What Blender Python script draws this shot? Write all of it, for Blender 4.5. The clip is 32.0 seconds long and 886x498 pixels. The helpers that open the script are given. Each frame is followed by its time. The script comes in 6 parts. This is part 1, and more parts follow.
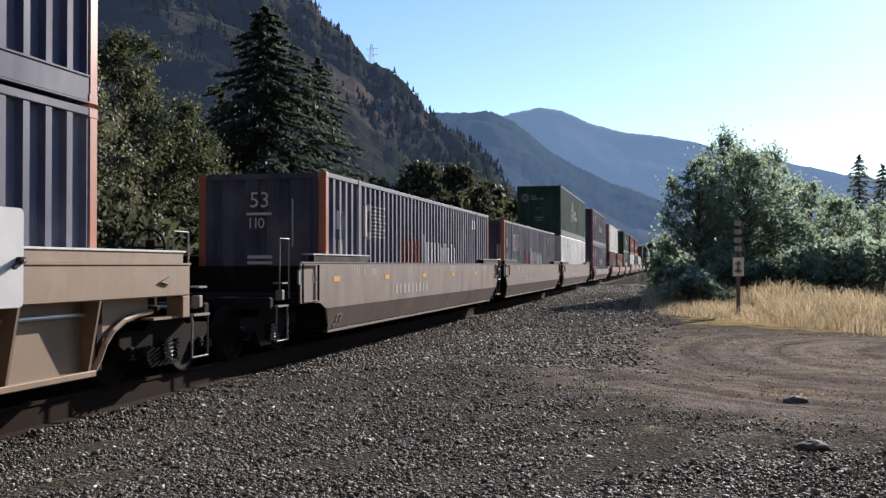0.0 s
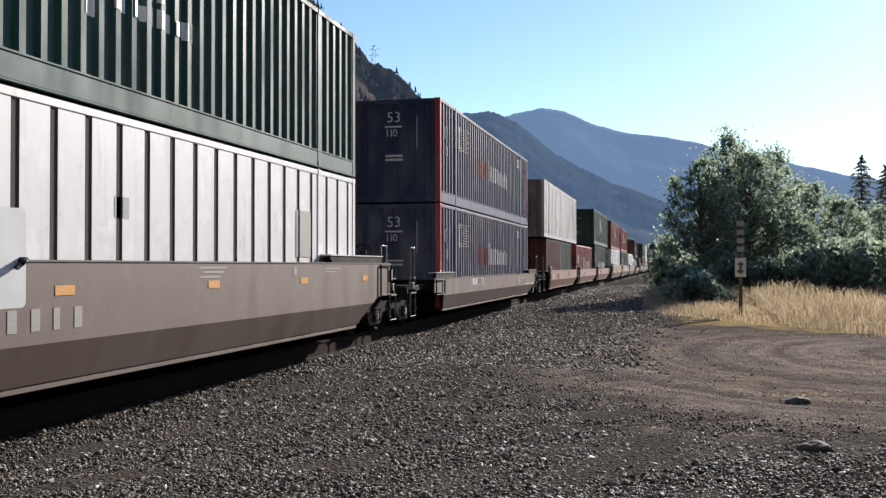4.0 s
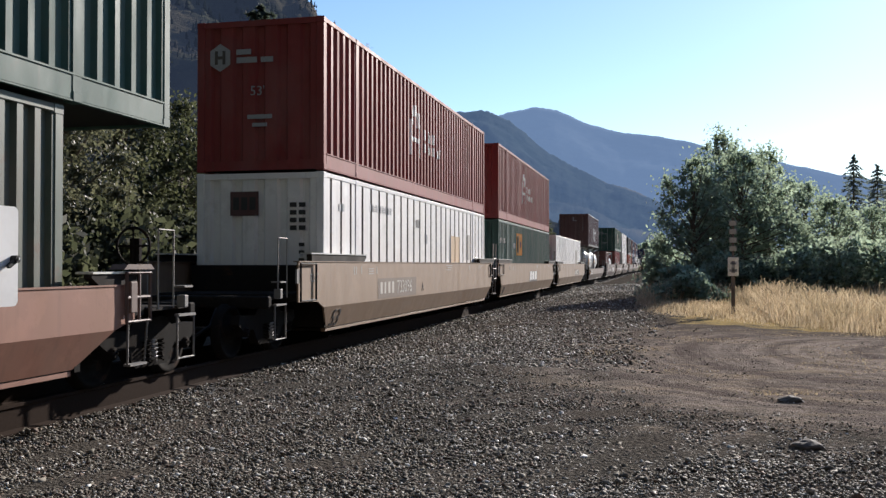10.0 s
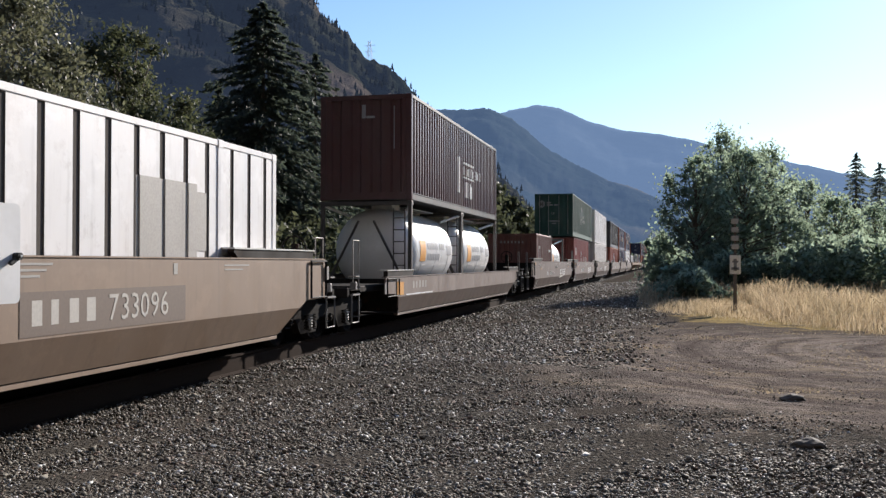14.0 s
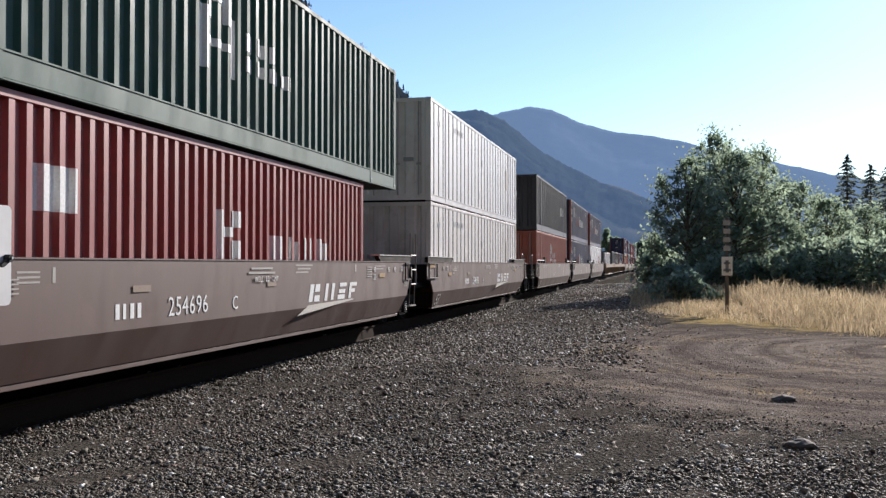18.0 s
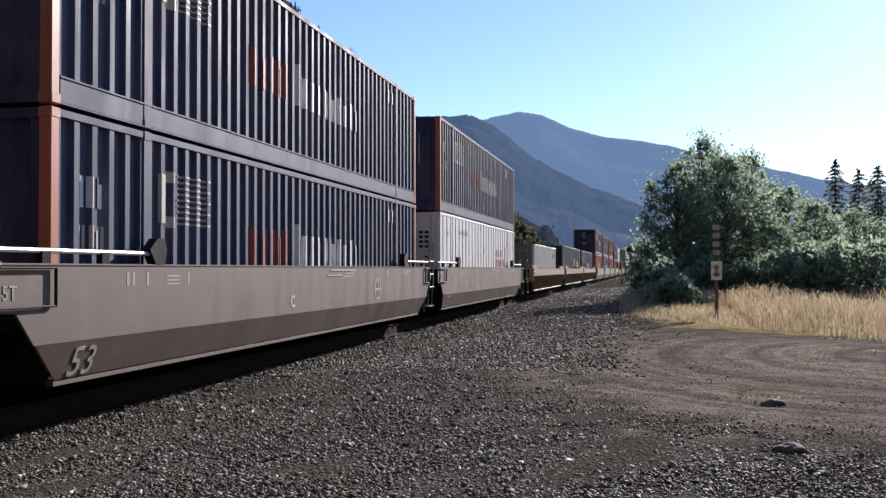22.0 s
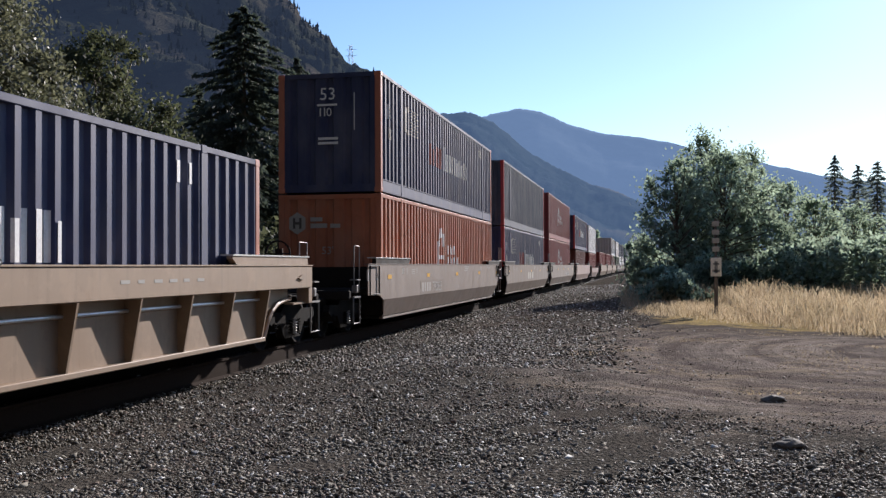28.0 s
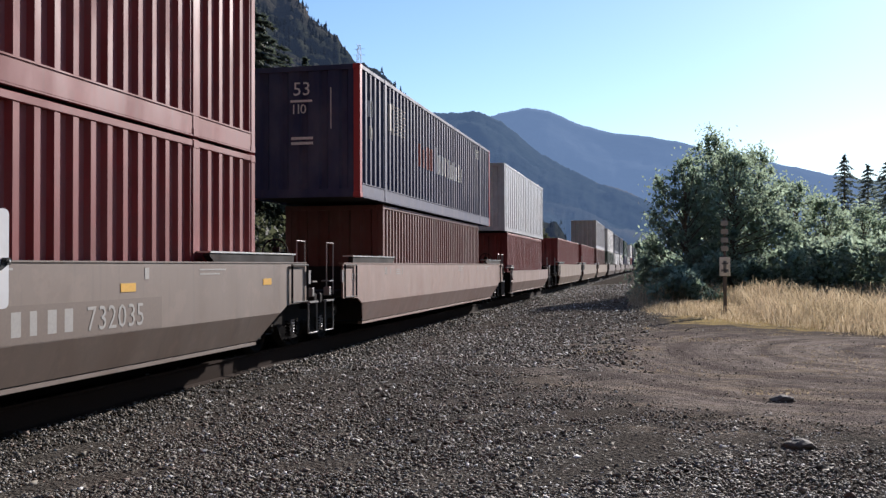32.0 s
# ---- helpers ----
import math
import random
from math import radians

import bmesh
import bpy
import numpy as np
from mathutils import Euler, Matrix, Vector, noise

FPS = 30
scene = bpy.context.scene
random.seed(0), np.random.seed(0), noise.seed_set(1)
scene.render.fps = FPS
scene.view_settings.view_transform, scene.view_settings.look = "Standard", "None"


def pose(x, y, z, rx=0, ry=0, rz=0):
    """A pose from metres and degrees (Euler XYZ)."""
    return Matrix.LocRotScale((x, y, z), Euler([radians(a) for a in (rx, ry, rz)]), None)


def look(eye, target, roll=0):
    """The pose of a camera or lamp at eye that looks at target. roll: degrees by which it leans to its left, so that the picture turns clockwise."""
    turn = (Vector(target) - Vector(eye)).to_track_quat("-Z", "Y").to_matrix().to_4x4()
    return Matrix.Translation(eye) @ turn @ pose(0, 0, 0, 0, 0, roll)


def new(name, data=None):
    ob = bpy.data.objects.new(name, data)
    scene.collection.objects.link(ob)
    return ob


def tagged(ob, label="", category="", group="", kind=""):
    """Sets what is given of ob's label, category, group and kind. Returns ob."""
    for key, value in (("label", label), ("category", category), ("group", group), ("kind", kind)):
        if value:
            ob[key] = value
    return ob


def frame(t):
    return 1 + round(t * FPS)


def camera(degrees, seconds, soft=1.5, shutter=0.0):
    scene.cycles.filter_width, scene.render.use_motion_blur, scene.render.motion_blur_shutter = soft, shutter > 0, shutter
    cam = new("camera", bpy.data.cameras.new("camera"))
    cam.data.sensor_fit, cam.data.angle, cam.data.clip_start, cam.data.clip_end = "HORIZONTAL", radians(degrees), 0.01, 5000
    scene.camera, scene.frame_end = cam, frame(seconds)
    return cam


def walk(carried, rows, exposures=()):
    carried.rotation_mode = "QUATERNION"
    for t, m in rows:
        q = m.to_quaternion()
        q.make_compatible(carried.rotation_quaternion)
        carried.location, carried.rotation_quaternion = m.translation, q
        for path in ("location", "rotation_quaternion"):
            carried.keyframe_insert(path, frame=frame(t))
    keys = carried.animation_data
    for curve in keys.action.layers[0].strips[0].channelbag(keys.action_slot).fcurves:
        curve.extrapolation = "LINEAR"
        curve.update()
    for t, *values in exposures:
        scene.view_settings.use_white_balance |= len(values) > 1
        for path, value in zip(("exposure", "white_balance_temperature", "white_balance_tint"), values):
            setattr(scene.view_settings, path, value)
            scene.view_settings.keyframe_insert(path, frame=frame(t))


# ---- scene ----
# camera: held by hand at eye height, turning a little
EYE = (0.0, 0.0, 1.65)
TURNS = ((0, 91.0, 0.12, 13.48), (0.5, 91.01, 0.07, 13.5), (1, 90.86, 0.11, 13.3), (1.5, 90.84, 0.1, 13.07), (2, 90.98, 0.08, 13.36),
         (2.5, 90.95, 0.09, 13.39), (3, 91.07, 0.04, 13.64), (3.5, 91.03, 0.09, 13.69), (5.5, 91.05, 0.1, 13.15), (6, 90.99, 0.1, 13.15),
         (6.5, 91.0, 0.13, 13.19), (7, 90.99, -0.01, 13.5), (7.5, 90.91, 0.02, 13.41), (8, 90.95, 0.1, 13.28), (8.5, 90.91, 0.01, 13.36),
         (9, 90.94, 0.09, 13.18), (9.5, 90.96, 0.03, 13.18), (10, 90.96, 0.03, 13.2), (10.5, 90.92, 0.04, 13.31), (11, 90.98, -0.02, 13.33),
         (11.5, 90.91, 0.01, 13.16), (12, 90.72, 0.05, 13.05), (12.5, 90.71, 0.05, 13.03), (13, 90.81, 0.02, 13.26), (13.5, 90.77, -0.04, 13.26),
         (14, 90.82, -0.05, 13.31), (14.5, 90.76, 0.02, 13.16), (16.5, 90.85, 0.02, 13.07), (17, 90.84, 0.01, 13.04), (17.5, 90.91, -0.03, 12.97),
         (18, 90.92, -0.01, 12.86), (18.5, 91.01, -0.03, 12.71), (19, 91.02, 0.02, 12.74), (19.5, 91.07, -0.05, 12.86), (20, 91.02, 0.04, 12.78),
         (20.5, 90.97, 0.05, 12.63), (21, 91.1, 0.14, 12.35), (21.5, 91.04, 0.16, 12.41), (22, 91.22, 0.11, 12.27), (22.5, 91.17, 0.3, 12.17),
         (23, 91.03, 0.25, 12.17), (23.5, 91.11, 0.31, 12.12), (24, 91.07, 0.24, 12.34), (24.5, 91.16, 0.26, 12.51), (25, 91.07, 0.18, 12.5),
         (25.5, 91.11, 0.18, 12.53), (27.5, 91.1, 0.18, 12.41), (28, 91.05, 0.27, 12.25), (28.5, 91.07, 0.21, 12.38), (29, 91.06, 0.26, 12.52),
         (29.5, 91.08, 0.19, 12.69), (30, 91.1, 0.17, 12.8), (30.5, 91.15, 0.26, 12.69), (31, 91.13, 0.14, 12.67), (31.5, 91.06, 0.26, 12.7),
         (32, 91.01, 0.21, 12.74))
cam = camera(50.0, 32.0, soft=1.4)
walk(cam, [(t, pose(*EYE, rx, ry, rz)) for t, rx, ry, rz in TURNS], exposures=((0, 0.65, 6130, 13), (13, 0.65, 6150, 13), (18, 0.64, 6080, 14), (22, 0.59, 5960, 15), (32, 0.59, 5970, 15)))

# light: a low afternoon sun ahead and to the right, clear sky
SUN_AZ, SUN_EL = 18.0, 22.0
world = bpy.data.worlds.new("world")
scene.world = world
world.use_nodes = True
sky = world.node_tree.nodes.new("ShaderNodeTexSky")
sky.sky_type, sky.sun_disc = "NISHITA", False
sky.sun_elevation, sky.sun_rotation = radians(SUN_EL), radians(SUN_AZ)
sky.air_density, sky.dust_density, sky.ozone_density = 1.0, 0.12, 3.0
world.node_tree.links.new(sky.outputs[0], world.node_tree.nodes["Background"].inputs[0])
world.node_tree.nodes["Background"].inputs[1].default_value = 0.1
sun = new("sun", bpy.data.lights.new("sun", "SUN"))
sun.data.energy, sun.data.angle, sun.data.color = 5.0, radians(0.6), (1.0, 0.90, 0.77)
sd = Vector((math.sin(radians(SUN_AZ)) * math.cos(radians(SUN_EL)), math.cos(radians(SUN_AZ)) * math.cos(radians(SUN_EL)), math.sin(radians(SUN_EL))))
sun.matrix_world = look((20, 20, 30), Vector((20, 20, 30)) - sd)
# ---- materials ----
def nodes_of(name):
    m = bpy.data.materials.new(name)
    m.use_nodes = True
    n, l = m.node_tree.nodes, m.node_tree.links
    return m, n, l, n["Principled BSDF"]


def noise_node(n, l, vec, scale, detail=4.0, rough=0.6):
    t = n.new("ShaderNodeTexNoise")
    t.inputs["Scale"].default_value, t.inputs["Detail"].default_value, t.inputs["Roughness"].default_value = scale, detail, rough
    if vec:
        l.new(vec, t.inputs["Vector"])
    return t.outputs["Fac"]


def ramp(n, l, fac, stops):
    r = n.new("ShaderNodeValToRGB")
    e = r.color_ramp.elements
    while len(e) < len(stops):
        e.new(0.5)
    for k, (p, c) in zip(e, stops):
        k.position, k.color = p, (*c, 1.0) if len(c) == 3 else c
    l.new(fac, r.inputs[0])
    return r.outputs[0]


def mix(n, l, fac, a, b, how="MIX"):
    x = n.new("ShaderNodeMix")
    x.data_type, x.blend_type = "RGBA", how
    for sock, v in ((x.inputs[0], fac), (x.inputs[6], a), (x.inputs[7], b)):
        if isinstance(v, (int, float)):
            sock.default_value = v
        elif isinstance(v, tuple):
            sock.default_value = (*v, 1.0)
        else:
            l.new(v, sock)
    return x.outputs[2]


def bump(n, l, bsdf, height, strength, dist=0.01):
    b = n.new("ShaderNodeBump")
    b.inputs["Strength"].default_value, b.inputs["Distance"].default_value = strength, dist
    l.new(height, b.inputs["Height"])
    l.new(b.outputs[0], bsdf.inputs["Normal"])


def coords(n, kind="Object"):
    return n.new("ShaderNodeTexCoord").outputs[kind]


def stretched(n, l, vec, scale):
    m = n.new("ShaderNodeMapping")
    m.inputs["Scale"].default_value = scale
    l.new(vec, m.inputs["Vector"])
    return m.outputs[0]


MATS = {}


def paint(name, rgb, rough=0.42, metal=0.0, dirt=0.35, dust=(0.16, 0.13, 0.10), rust=0.0, spec=0.5):
    """Worn paint on steel: sun-bleached patches, grime that runs down, some rust."""
    if name in MATS:
        return MATS[name]
    m, n, l, b = nodes_of(name)
    v = coords(n)
    big = noise_node(n, l, v, 0.45, 3)
    runs = noise_node(n, l, stretched(n, l, v, (1.0, 1.5, 0.5)), 1.3, 4, 0.55)
    drips = noise_node(n, l, stretched(n, l, v, (4.0, 4.0, 0.3)), 2.2, 3, 0.5)
    blots = noise_node(n, l, v, 2.1, 5, 0.65)
    fine = noise_node(n, l, v, 22.0, 4)
    pale = tuple(min(1, c * 1.15 + 0.02) for c in rgb)
    dark = tuple(c * 0.72 for c in rgb)
    col = mix(n, l, big, dark, pale)
    col = mix(n, l, 0.5, col, rgb)
    fac = n.new("ShaderNodeMath")
    fac.operation = "MULTIPLY"
    l.new(ramp(n, l, runs, ((0.42, (0, 0, 0)), (0.72, (1, 1, 1)))), fac.inputs[0])
    fac.inputs[1].default_value = dirt
    col = mix(n, l, fac.outputs[0], col, dust)
    col = mix(n, l, ramp(n, l, drips, ((0.56, (0, 0, 0)), (0.74, (dirt * 0.7,) * 3))), col, tuple(c * 0.45 for c in dust))
    col = mix(n, l, ramp(n, l, blots, ((0.54, (0, 0, 0)), (0.62, (0.28,) * 3))), col, tuple(min(1, c * 1.35 + 0.015) for c in rgb))
    if rust:
        spots = ramp(n, l, noise_node(n, l, v, 2.6, 8, 0.75), ((0.56, (0, 0, 0)), (0.66, (rust, rust, rust))))
        col = mix(n, l, spots, col, (0.13, 0.055, 0.025))
    info = n.new("ShaderNodeObjectInfo")
    tint = ramp(n, l, info.outputs["Random"], ((0.0, (0.88, 0.88, 0.9)), (1.0, (1.08, 1.06, 1.03))))
    col = mix(n, l, 0.6, col, tint, "MULTIPLY")
    l.new(col, b.inputs["Base Color"])
    rr = ramp(n, l, runs, ((0.3, (rough * 0.85,) * 3), (0.8, (min(1, rough * 1.4),) * 3)))
    l.new(rr, b.inputs["Roughness"])
    b.inputs["Metallic"].default_value = metal
    b.inputs["Specular IOR Level"].default_value = spec
    h = mix(n, l, 0.25, noise_node(n, l, v, 3.0, 3), fine)
    bump(n, l, b, h, 0.16, 0.008)
    MATS[name] = m
    return m


def plain(name, rgb, rough=0.6, metal=0.0, grain=30.0, spec=0.5):
    if name in MATS:
        return MATS[name]
    m, n, l, b = nodes_of(name)
    v = coords(n)
    f = noise_node(n, l, v, grain, 5)
    l.new(mix(n, l, f, tuple(c * 0.7 for c in rgb), tuple(min(1, c * 1.25) for c in rgb)), b.inputs["Base Color"])
    b.inputs["Roughness"].default_value, b.inputs["Metallic"].default_value = rough, metal
    b.inputs["Specular IOR Level"].default_value = spec
    bump(n, l, b, f, 0.15, 0.004)
    MATS[name] = m
    return m


def leaf_material(name, a, c, through_light=0.45, glow=(1.05, 1.15, 0.72), rough=0.62, spec=0.3):
    """Leaves that let some light through, each a little different."""
    m, n, l, b = nodes_of(name)
    g = n.new("ShaderNodeNewGeometry")
    col = ramp(n, l, g.outputs["Random Per Island"], ((0.0, a), (0.6, tuple((p + q) / 2 for p, q in zip(a, c))), (1.0, c)))
    big = noise_node(n, l, coords(n), 0.5, 3)
    col = mix(n, l, big, col, mix(n, l, 1.0, col, (0.65, 0.7, 0.6), "MULTIPLY"))
    l.new(col, b.inputs["Base Color"])
    b.inputs["Roughness"].default_value = rough
    b.inputs["Specular IOR Level"].default_value = spec
    t = n.new("ShaderNodeBsdfTranslucent")
    l.new(mix(n, l, 1.0, col, glow, "MULTIPLY"), t.inputs[0])
    s = n.new("ShaderNodeMixShader")
    s.inputs[0].default_value = through_light
    l.new(b.outputs[0], s.inputs[1])
    l.new(t.outputs[0], s.inputs[2])
    l.new(s.outputs[0], n["Material Output"].inputs[0])
    return m


def bark(name, rgb):
    m, n, l, b = nodes_of(name)
    v = stretched(n, l, coords(n), (6, 6, 1.2))
    f = noise_node(n, l, v, 3.0, 8, 0.7)
    l.new(mix(n, l, f, tuple(c * 0.5 for c in rgb), rgb), b.inputs["Base Color"])
    b.inputs["Roughness"].default_value = 0.9
    bump(n, l, b, f, 0.6, 0.03)
    return m


def stone_material(name):
    m, n, l, b = nodes_of(name)
    g = n.new("ShaderNodeNewGeometry")
    col = ramp(n, l, g.outputs["Random Per Island"], ((0.0, (0.066, 0.057, 0.045)), (0.4, (0.162, 0.147, 0.118)), (0.66, (0.24, 0.219, 0.18)),
                                                   (0.8, (0.16, 0.11, 0.085)), (0.88, (0.26, 0.25, 0.222)), (0.955, (0.42, 0.405, 0.37)), (1.0, (0.75, 0.74, 0.70))))
    f = noise_node(n, l, coords(n), 60.0, 4)
    l.new(mix(n, l, f, mix(n, l, 1.0, col, (0.7, 0.7, 0.7), "MULTIPLY"), mix(n, l, 1.0, col, (1.3, 1.3, 1.3), "MULTIPLY")), b.inputs["Base Color"])
    b.inputs["Roughness"].default_value = 0.7
    b.inputs["Specular IOR Level"].default_value = 0.12
    return m


def ground_material():
    """Crushed rock by the track, trodden dirt further out, dry meadow beyond."""
    m, n, l, b = nodes_of("ground")
    v = coords(n)
    sep = n.new("ShaderNodeSeparateXYZ")
    l.new(v, sep.inputs[0])
    vor = n.new("ShaderNodeTexVoronoi")
    vor.inputs["Scale"].default_value = 22.0
    l.new(v, vor.inputs["Vector"])
    gravel = mix(n, l, vor.outputs["Distance"], (0.13, 0.116, 0.096), (0.042, 0.038, 0.033))
    patch = noise_node(n, l, v, 0.35, 5, 0.65)
    gravel = mix(n, l, ramp(n, l, patch, ((0.45, (0, 0, 0)), (0.7, (0.45, 0.45, 0.45)))), gravel, (0.115, 0.088, 0.07))
    fine = noise_node(n, l, v, 9.0, 8, 0.7)
    streak = noise_node(n, l, stretched(n, l, v, (0.35, 1.6, 1)), 1.0, 5, 0.6)
    grit = noise_node(n, l, v, 45.0, 6, 0.75)
    dirt = mix(n, l, ramp(n, l, fine, ((0.36, (0, 0, 0)), (0.64, (1, 1, 1)))), (0.15, 0.124, 0.105), (0.295, 0.248, 0.21))
    dirt = mix(n, l, ramp(n, l, noise_node(n, l, v, 1.3, 6, 0.7), ((0.44, (0, 0, 0)), (0.6, (0.6, 0.6, 0.6)))), dirt, (0.15, 0.124, 0.105))
    dirt = mix(n, l, ramp(n, l, streak, ((0.5, (0, 0, 0)), (0.64, (0.5, 0.5, 0.5)))), dirt, (0.39, 0.31, 0.21))
    swing = n.new("ShaderNodeVectorMath")
    swing.operation = "DISTANCE"
    l.new(v, swing.inputs[0])
    swing.inputs[1].default_value = (6.4, 19.0, 0.0)
    ruts = n.new("ShaderNodeCombineXYZ")
    l.new(swing.outputs["Value"], ruts.inputs[0])
    l.new(noise_node(n, l, v, 0.7, 3), ruts.inputs[1])
    rut = noise_node(n, l, ruts.outputs[0], 2.6, 3, 0.55)
    dirt = mix(n, l, ramp(n, l, rut, ((0.38, (0.75, 0.75, 0.75)), (0.5, (0, 0, 0)))), dirt, (0.125, 0.102, 0.087))
    dirt = mix(n, l, ramp(n, l, rut, ((0.55, (0, 0, 0)), (0.64, (0.55, 0.55, 0.55)))), dirt, (0.37, 0.312, 0.256))
    dirt = mix(n, l, 0.8, dirt, ramp(n, l, grit, ((0.3, (0.35, 0.35, 0.35)), (0.5, (0.9, 0.9, 0.9)), (0.72, (1.7, 1.7, 1.65)))), "MULTIPLY")
    meadow = mix(n, l, noise_node(n, l, v, 3.0, 8, 0.7), (0.22, 0.16, 0.07), (0.5, 0.38, 0.18))

    def edge(x, lo, hi):
        r = n.new("ShaderNodeMapRange")
        r.interpolation_type = "SMOOTHSTEP"
        l.new(x, r.inputs[0])
        r.inputs[1].default_value, r.inputs[2].default_value = lo, hi
        return r.outputs[0]

    def math2(op, a, c):
        q = n.new("ShaderNodeMath")
        q.operation, q.use_clamp = op, False
        for s, w in zip(q.inputs, (a, c)):
            if isinstance(w, (int, float)):
                s.default_value = w
            else:
                l.new(w, s)
        return q.outputs[0]

    wob = math2("MULTIPLY", math2("SUBTRACT", noise_node(n, l, v, 0.8, 10, 0.8), 0.5), 8.0)
    xw, yw = math2("ADD", sep.outputs[0], wob), math2("ADD", sep.outputs[1], math2("MULTIPLY", wob, 1.3))
    far = edge(math2("ADD", yw, math2("MULTIPLY", xw, 0.8)), 9.5, 13.0)
    is_dirt = math2("MULTIPLY", math2("MULTIPLY", edge(xw, -3.4, 0.2), far), edge(yw, 29.0, 21.0))
    field = math2("MULTIPLY", edge(xw, 0.4, 1.2), edge(math2("ADD", yw, math2("MULTIPLY", xw, 0.5)), 26.4, 28.6))
    left = edge(sep.outputs[0], -11.5, -13.0)
    col = mix(n, l, is_dirt, gravel, dirt)
    col = mix(n, l, field, col, meadow)
    col = mix(n, l, left, col, mix(n, l, fine, (0.05, 0.05, 0.02), (0.14, 0.12, 0.05)))
    l.new(col, b.inputs["Base Color"])
    b.inputs["Roughness"].default_value = 0.9
    b.inputs["Specular IOR Level"].default_value = 0.0
    bump(n, l, b, mix(n, l, 0.5, vor.outputs["Distance"], mix(n, l, 0.5, fine, grit)), 1.0, 0.05)
    return m


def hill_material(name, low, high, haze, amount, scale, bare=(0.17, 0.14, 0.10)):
    """Wooded slopes seen through air: the haze is put in as a faint glow of their own."""
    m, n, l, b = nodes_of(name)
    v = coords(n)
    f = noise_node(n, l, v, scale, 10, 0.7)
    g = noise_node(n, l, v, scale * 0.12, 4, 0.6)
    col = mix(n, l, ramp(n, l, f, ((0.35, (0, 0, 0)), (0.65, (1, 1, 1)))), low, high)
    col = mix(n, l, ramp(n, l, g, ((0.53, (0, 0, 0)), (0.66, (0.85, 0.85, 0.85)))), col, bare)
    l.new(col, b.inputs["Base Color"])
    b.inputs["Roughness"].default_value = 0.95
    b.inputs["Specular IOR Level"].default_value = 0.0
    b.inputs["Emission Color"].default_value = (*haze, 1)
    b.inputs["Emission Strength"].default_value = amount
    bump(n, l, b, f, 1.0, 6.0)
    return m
# ---- mesh helpers ----
class Shape:
    """Collects the faces of one mesh."""

    def __init__(self):
        self.v, self.f = [], []

    def add(self, verts, faces):
        k = len(self.v)
        self.v += [tuple(p) for p in verts]
        self.f += [tuple(i + k for i in q) for q in faces]
        return self

    def box(self, x0, x1, y0, y1, z0, z1, c=0.0):
        """A box; with c its edges are cut."""
        if not c:
            return self.add([(x, y, z) for x in (x0, x1) for y in (y0, y1) for z in (z0, z1)],
                            [(0, 1, 3, 2), (4, 6, 7, 5), (0, 4, 5, 1), (2, 3, 7, 6), (0, 2, 6, 4), (1, 5, 7, 3)])
        b = bmesh.new()
        bmesh.ops.create_cube(b, size=1.0, matrix=Matrix.Translation(((x0 + x1) / 2, (y0 + y1) / 2, (z0 + z1) / 2)) @ Matrix.Diagonal((x1 - x0, y1 - y0, z1 - z0, 1)))
        bmesh.ops.bevel(b, geom=b.edges[:], offset=c, segments=1, affect="EDGES")
        b.verts.index_update()
        self.add([p.co[:] for p in b.verts], [[p.index for p in q.verts] for q in b.faces])
        b.free()
        return self

    def prism(self, poly, axis, a, b):
        """A polygon pushed from a to b along an axis: 0 takes (y, z), 1 takes (x, z), 2 takes (x, y)."""
        n = len(poly)

        def at(p, w):
            q = list(p)
            q.insert(axis, w)
            return q
        return self.add([at(p, a) for p in poly] + [at(p, b) for p in poly],
                        [tuple(range(n)), tuple(range(2 * n - 1, n - 1, -1))] + [(i, i + n, (i + 1) % n + n, (i + 1) % n) for i in range(n)])

    def tube(self, p, q, r, n=6, r2=None):
        p, q = Vector(p), Vector(q)
        d = (q - p).normalized()
        a = d.orthogonal().normalized()
        c = d.cross(a)
        r2 = r if r2 is None else r2
        ring = [(math.cos(2 * math.pi * i / n), math.sin(2 * math.pi * i / n)) for i in range(n)]
        vs = [p + (a * u + c * w) * r for u, w in ring] + [q + (a * u + c * w) * r2 for u, w in ring]
        return self.add(vs, [(i, (i + 1) % n, (i + 1) % n + n, i + n) for i in range(n)] + [tuple(range(n - 1, -1, -1)), tuple(range(n, 2 * n))])

    def path(self, pts, r, n=6, closed=False):
        """A bent round bar, in one piece."""
        pts = [Vector(p) for p in pts]
        k = len(pts)
        a = None
        vs = []
        for i, p in enumerate(pts):
            before = (p - pts[i - 1]).normalized() if i or closed else None
            after = (pts[(i + 1) % k] - p).normalized() if i < k - 1 or closed else None
            d = ((before or after) + (after or before))
            d = d.normalized() if d.length > 1e-6 else (after or before)
            a = (a - d * a.dot(d)).normalized() if a is not None and (a - d * a.dot(d)).length > 1e-4 else d.orthogonal().normalized()
            c = d.cross(a)
            vs += [p + (a * math.cos(2 * math.pi * j / n) + c * math.sin(2 * math.pi * j / n)) * r for j in range(n)]
        fs = [(i * n + j, i * n + (j + 1) % n, (i + 1) % k * n + (j + 1) % n, (i + 1) % k * n + j) for i in range(k if closed else k - 1) for j in range(n)]
        if not closed:
            fs += [tuple(range(n - 1, -1, -1)), tuple(range((k - 1) * n, k * n))]
        return self.add(vs, fs)

    def mesh(self, name, smooth=False):
        m = bpy.data.meshes.new(name)
        m.from_pydata(self.v, [], self.f)
        b = bmesh.new()
        b.from_mesh(m)
        bmesh.ops.recalc_face_normals(b, faces=b.faces[:])
        b.to_mesh(m)
        b.free()
        if smooth:
            m.shade_smooth()
        return m


STORE = {}


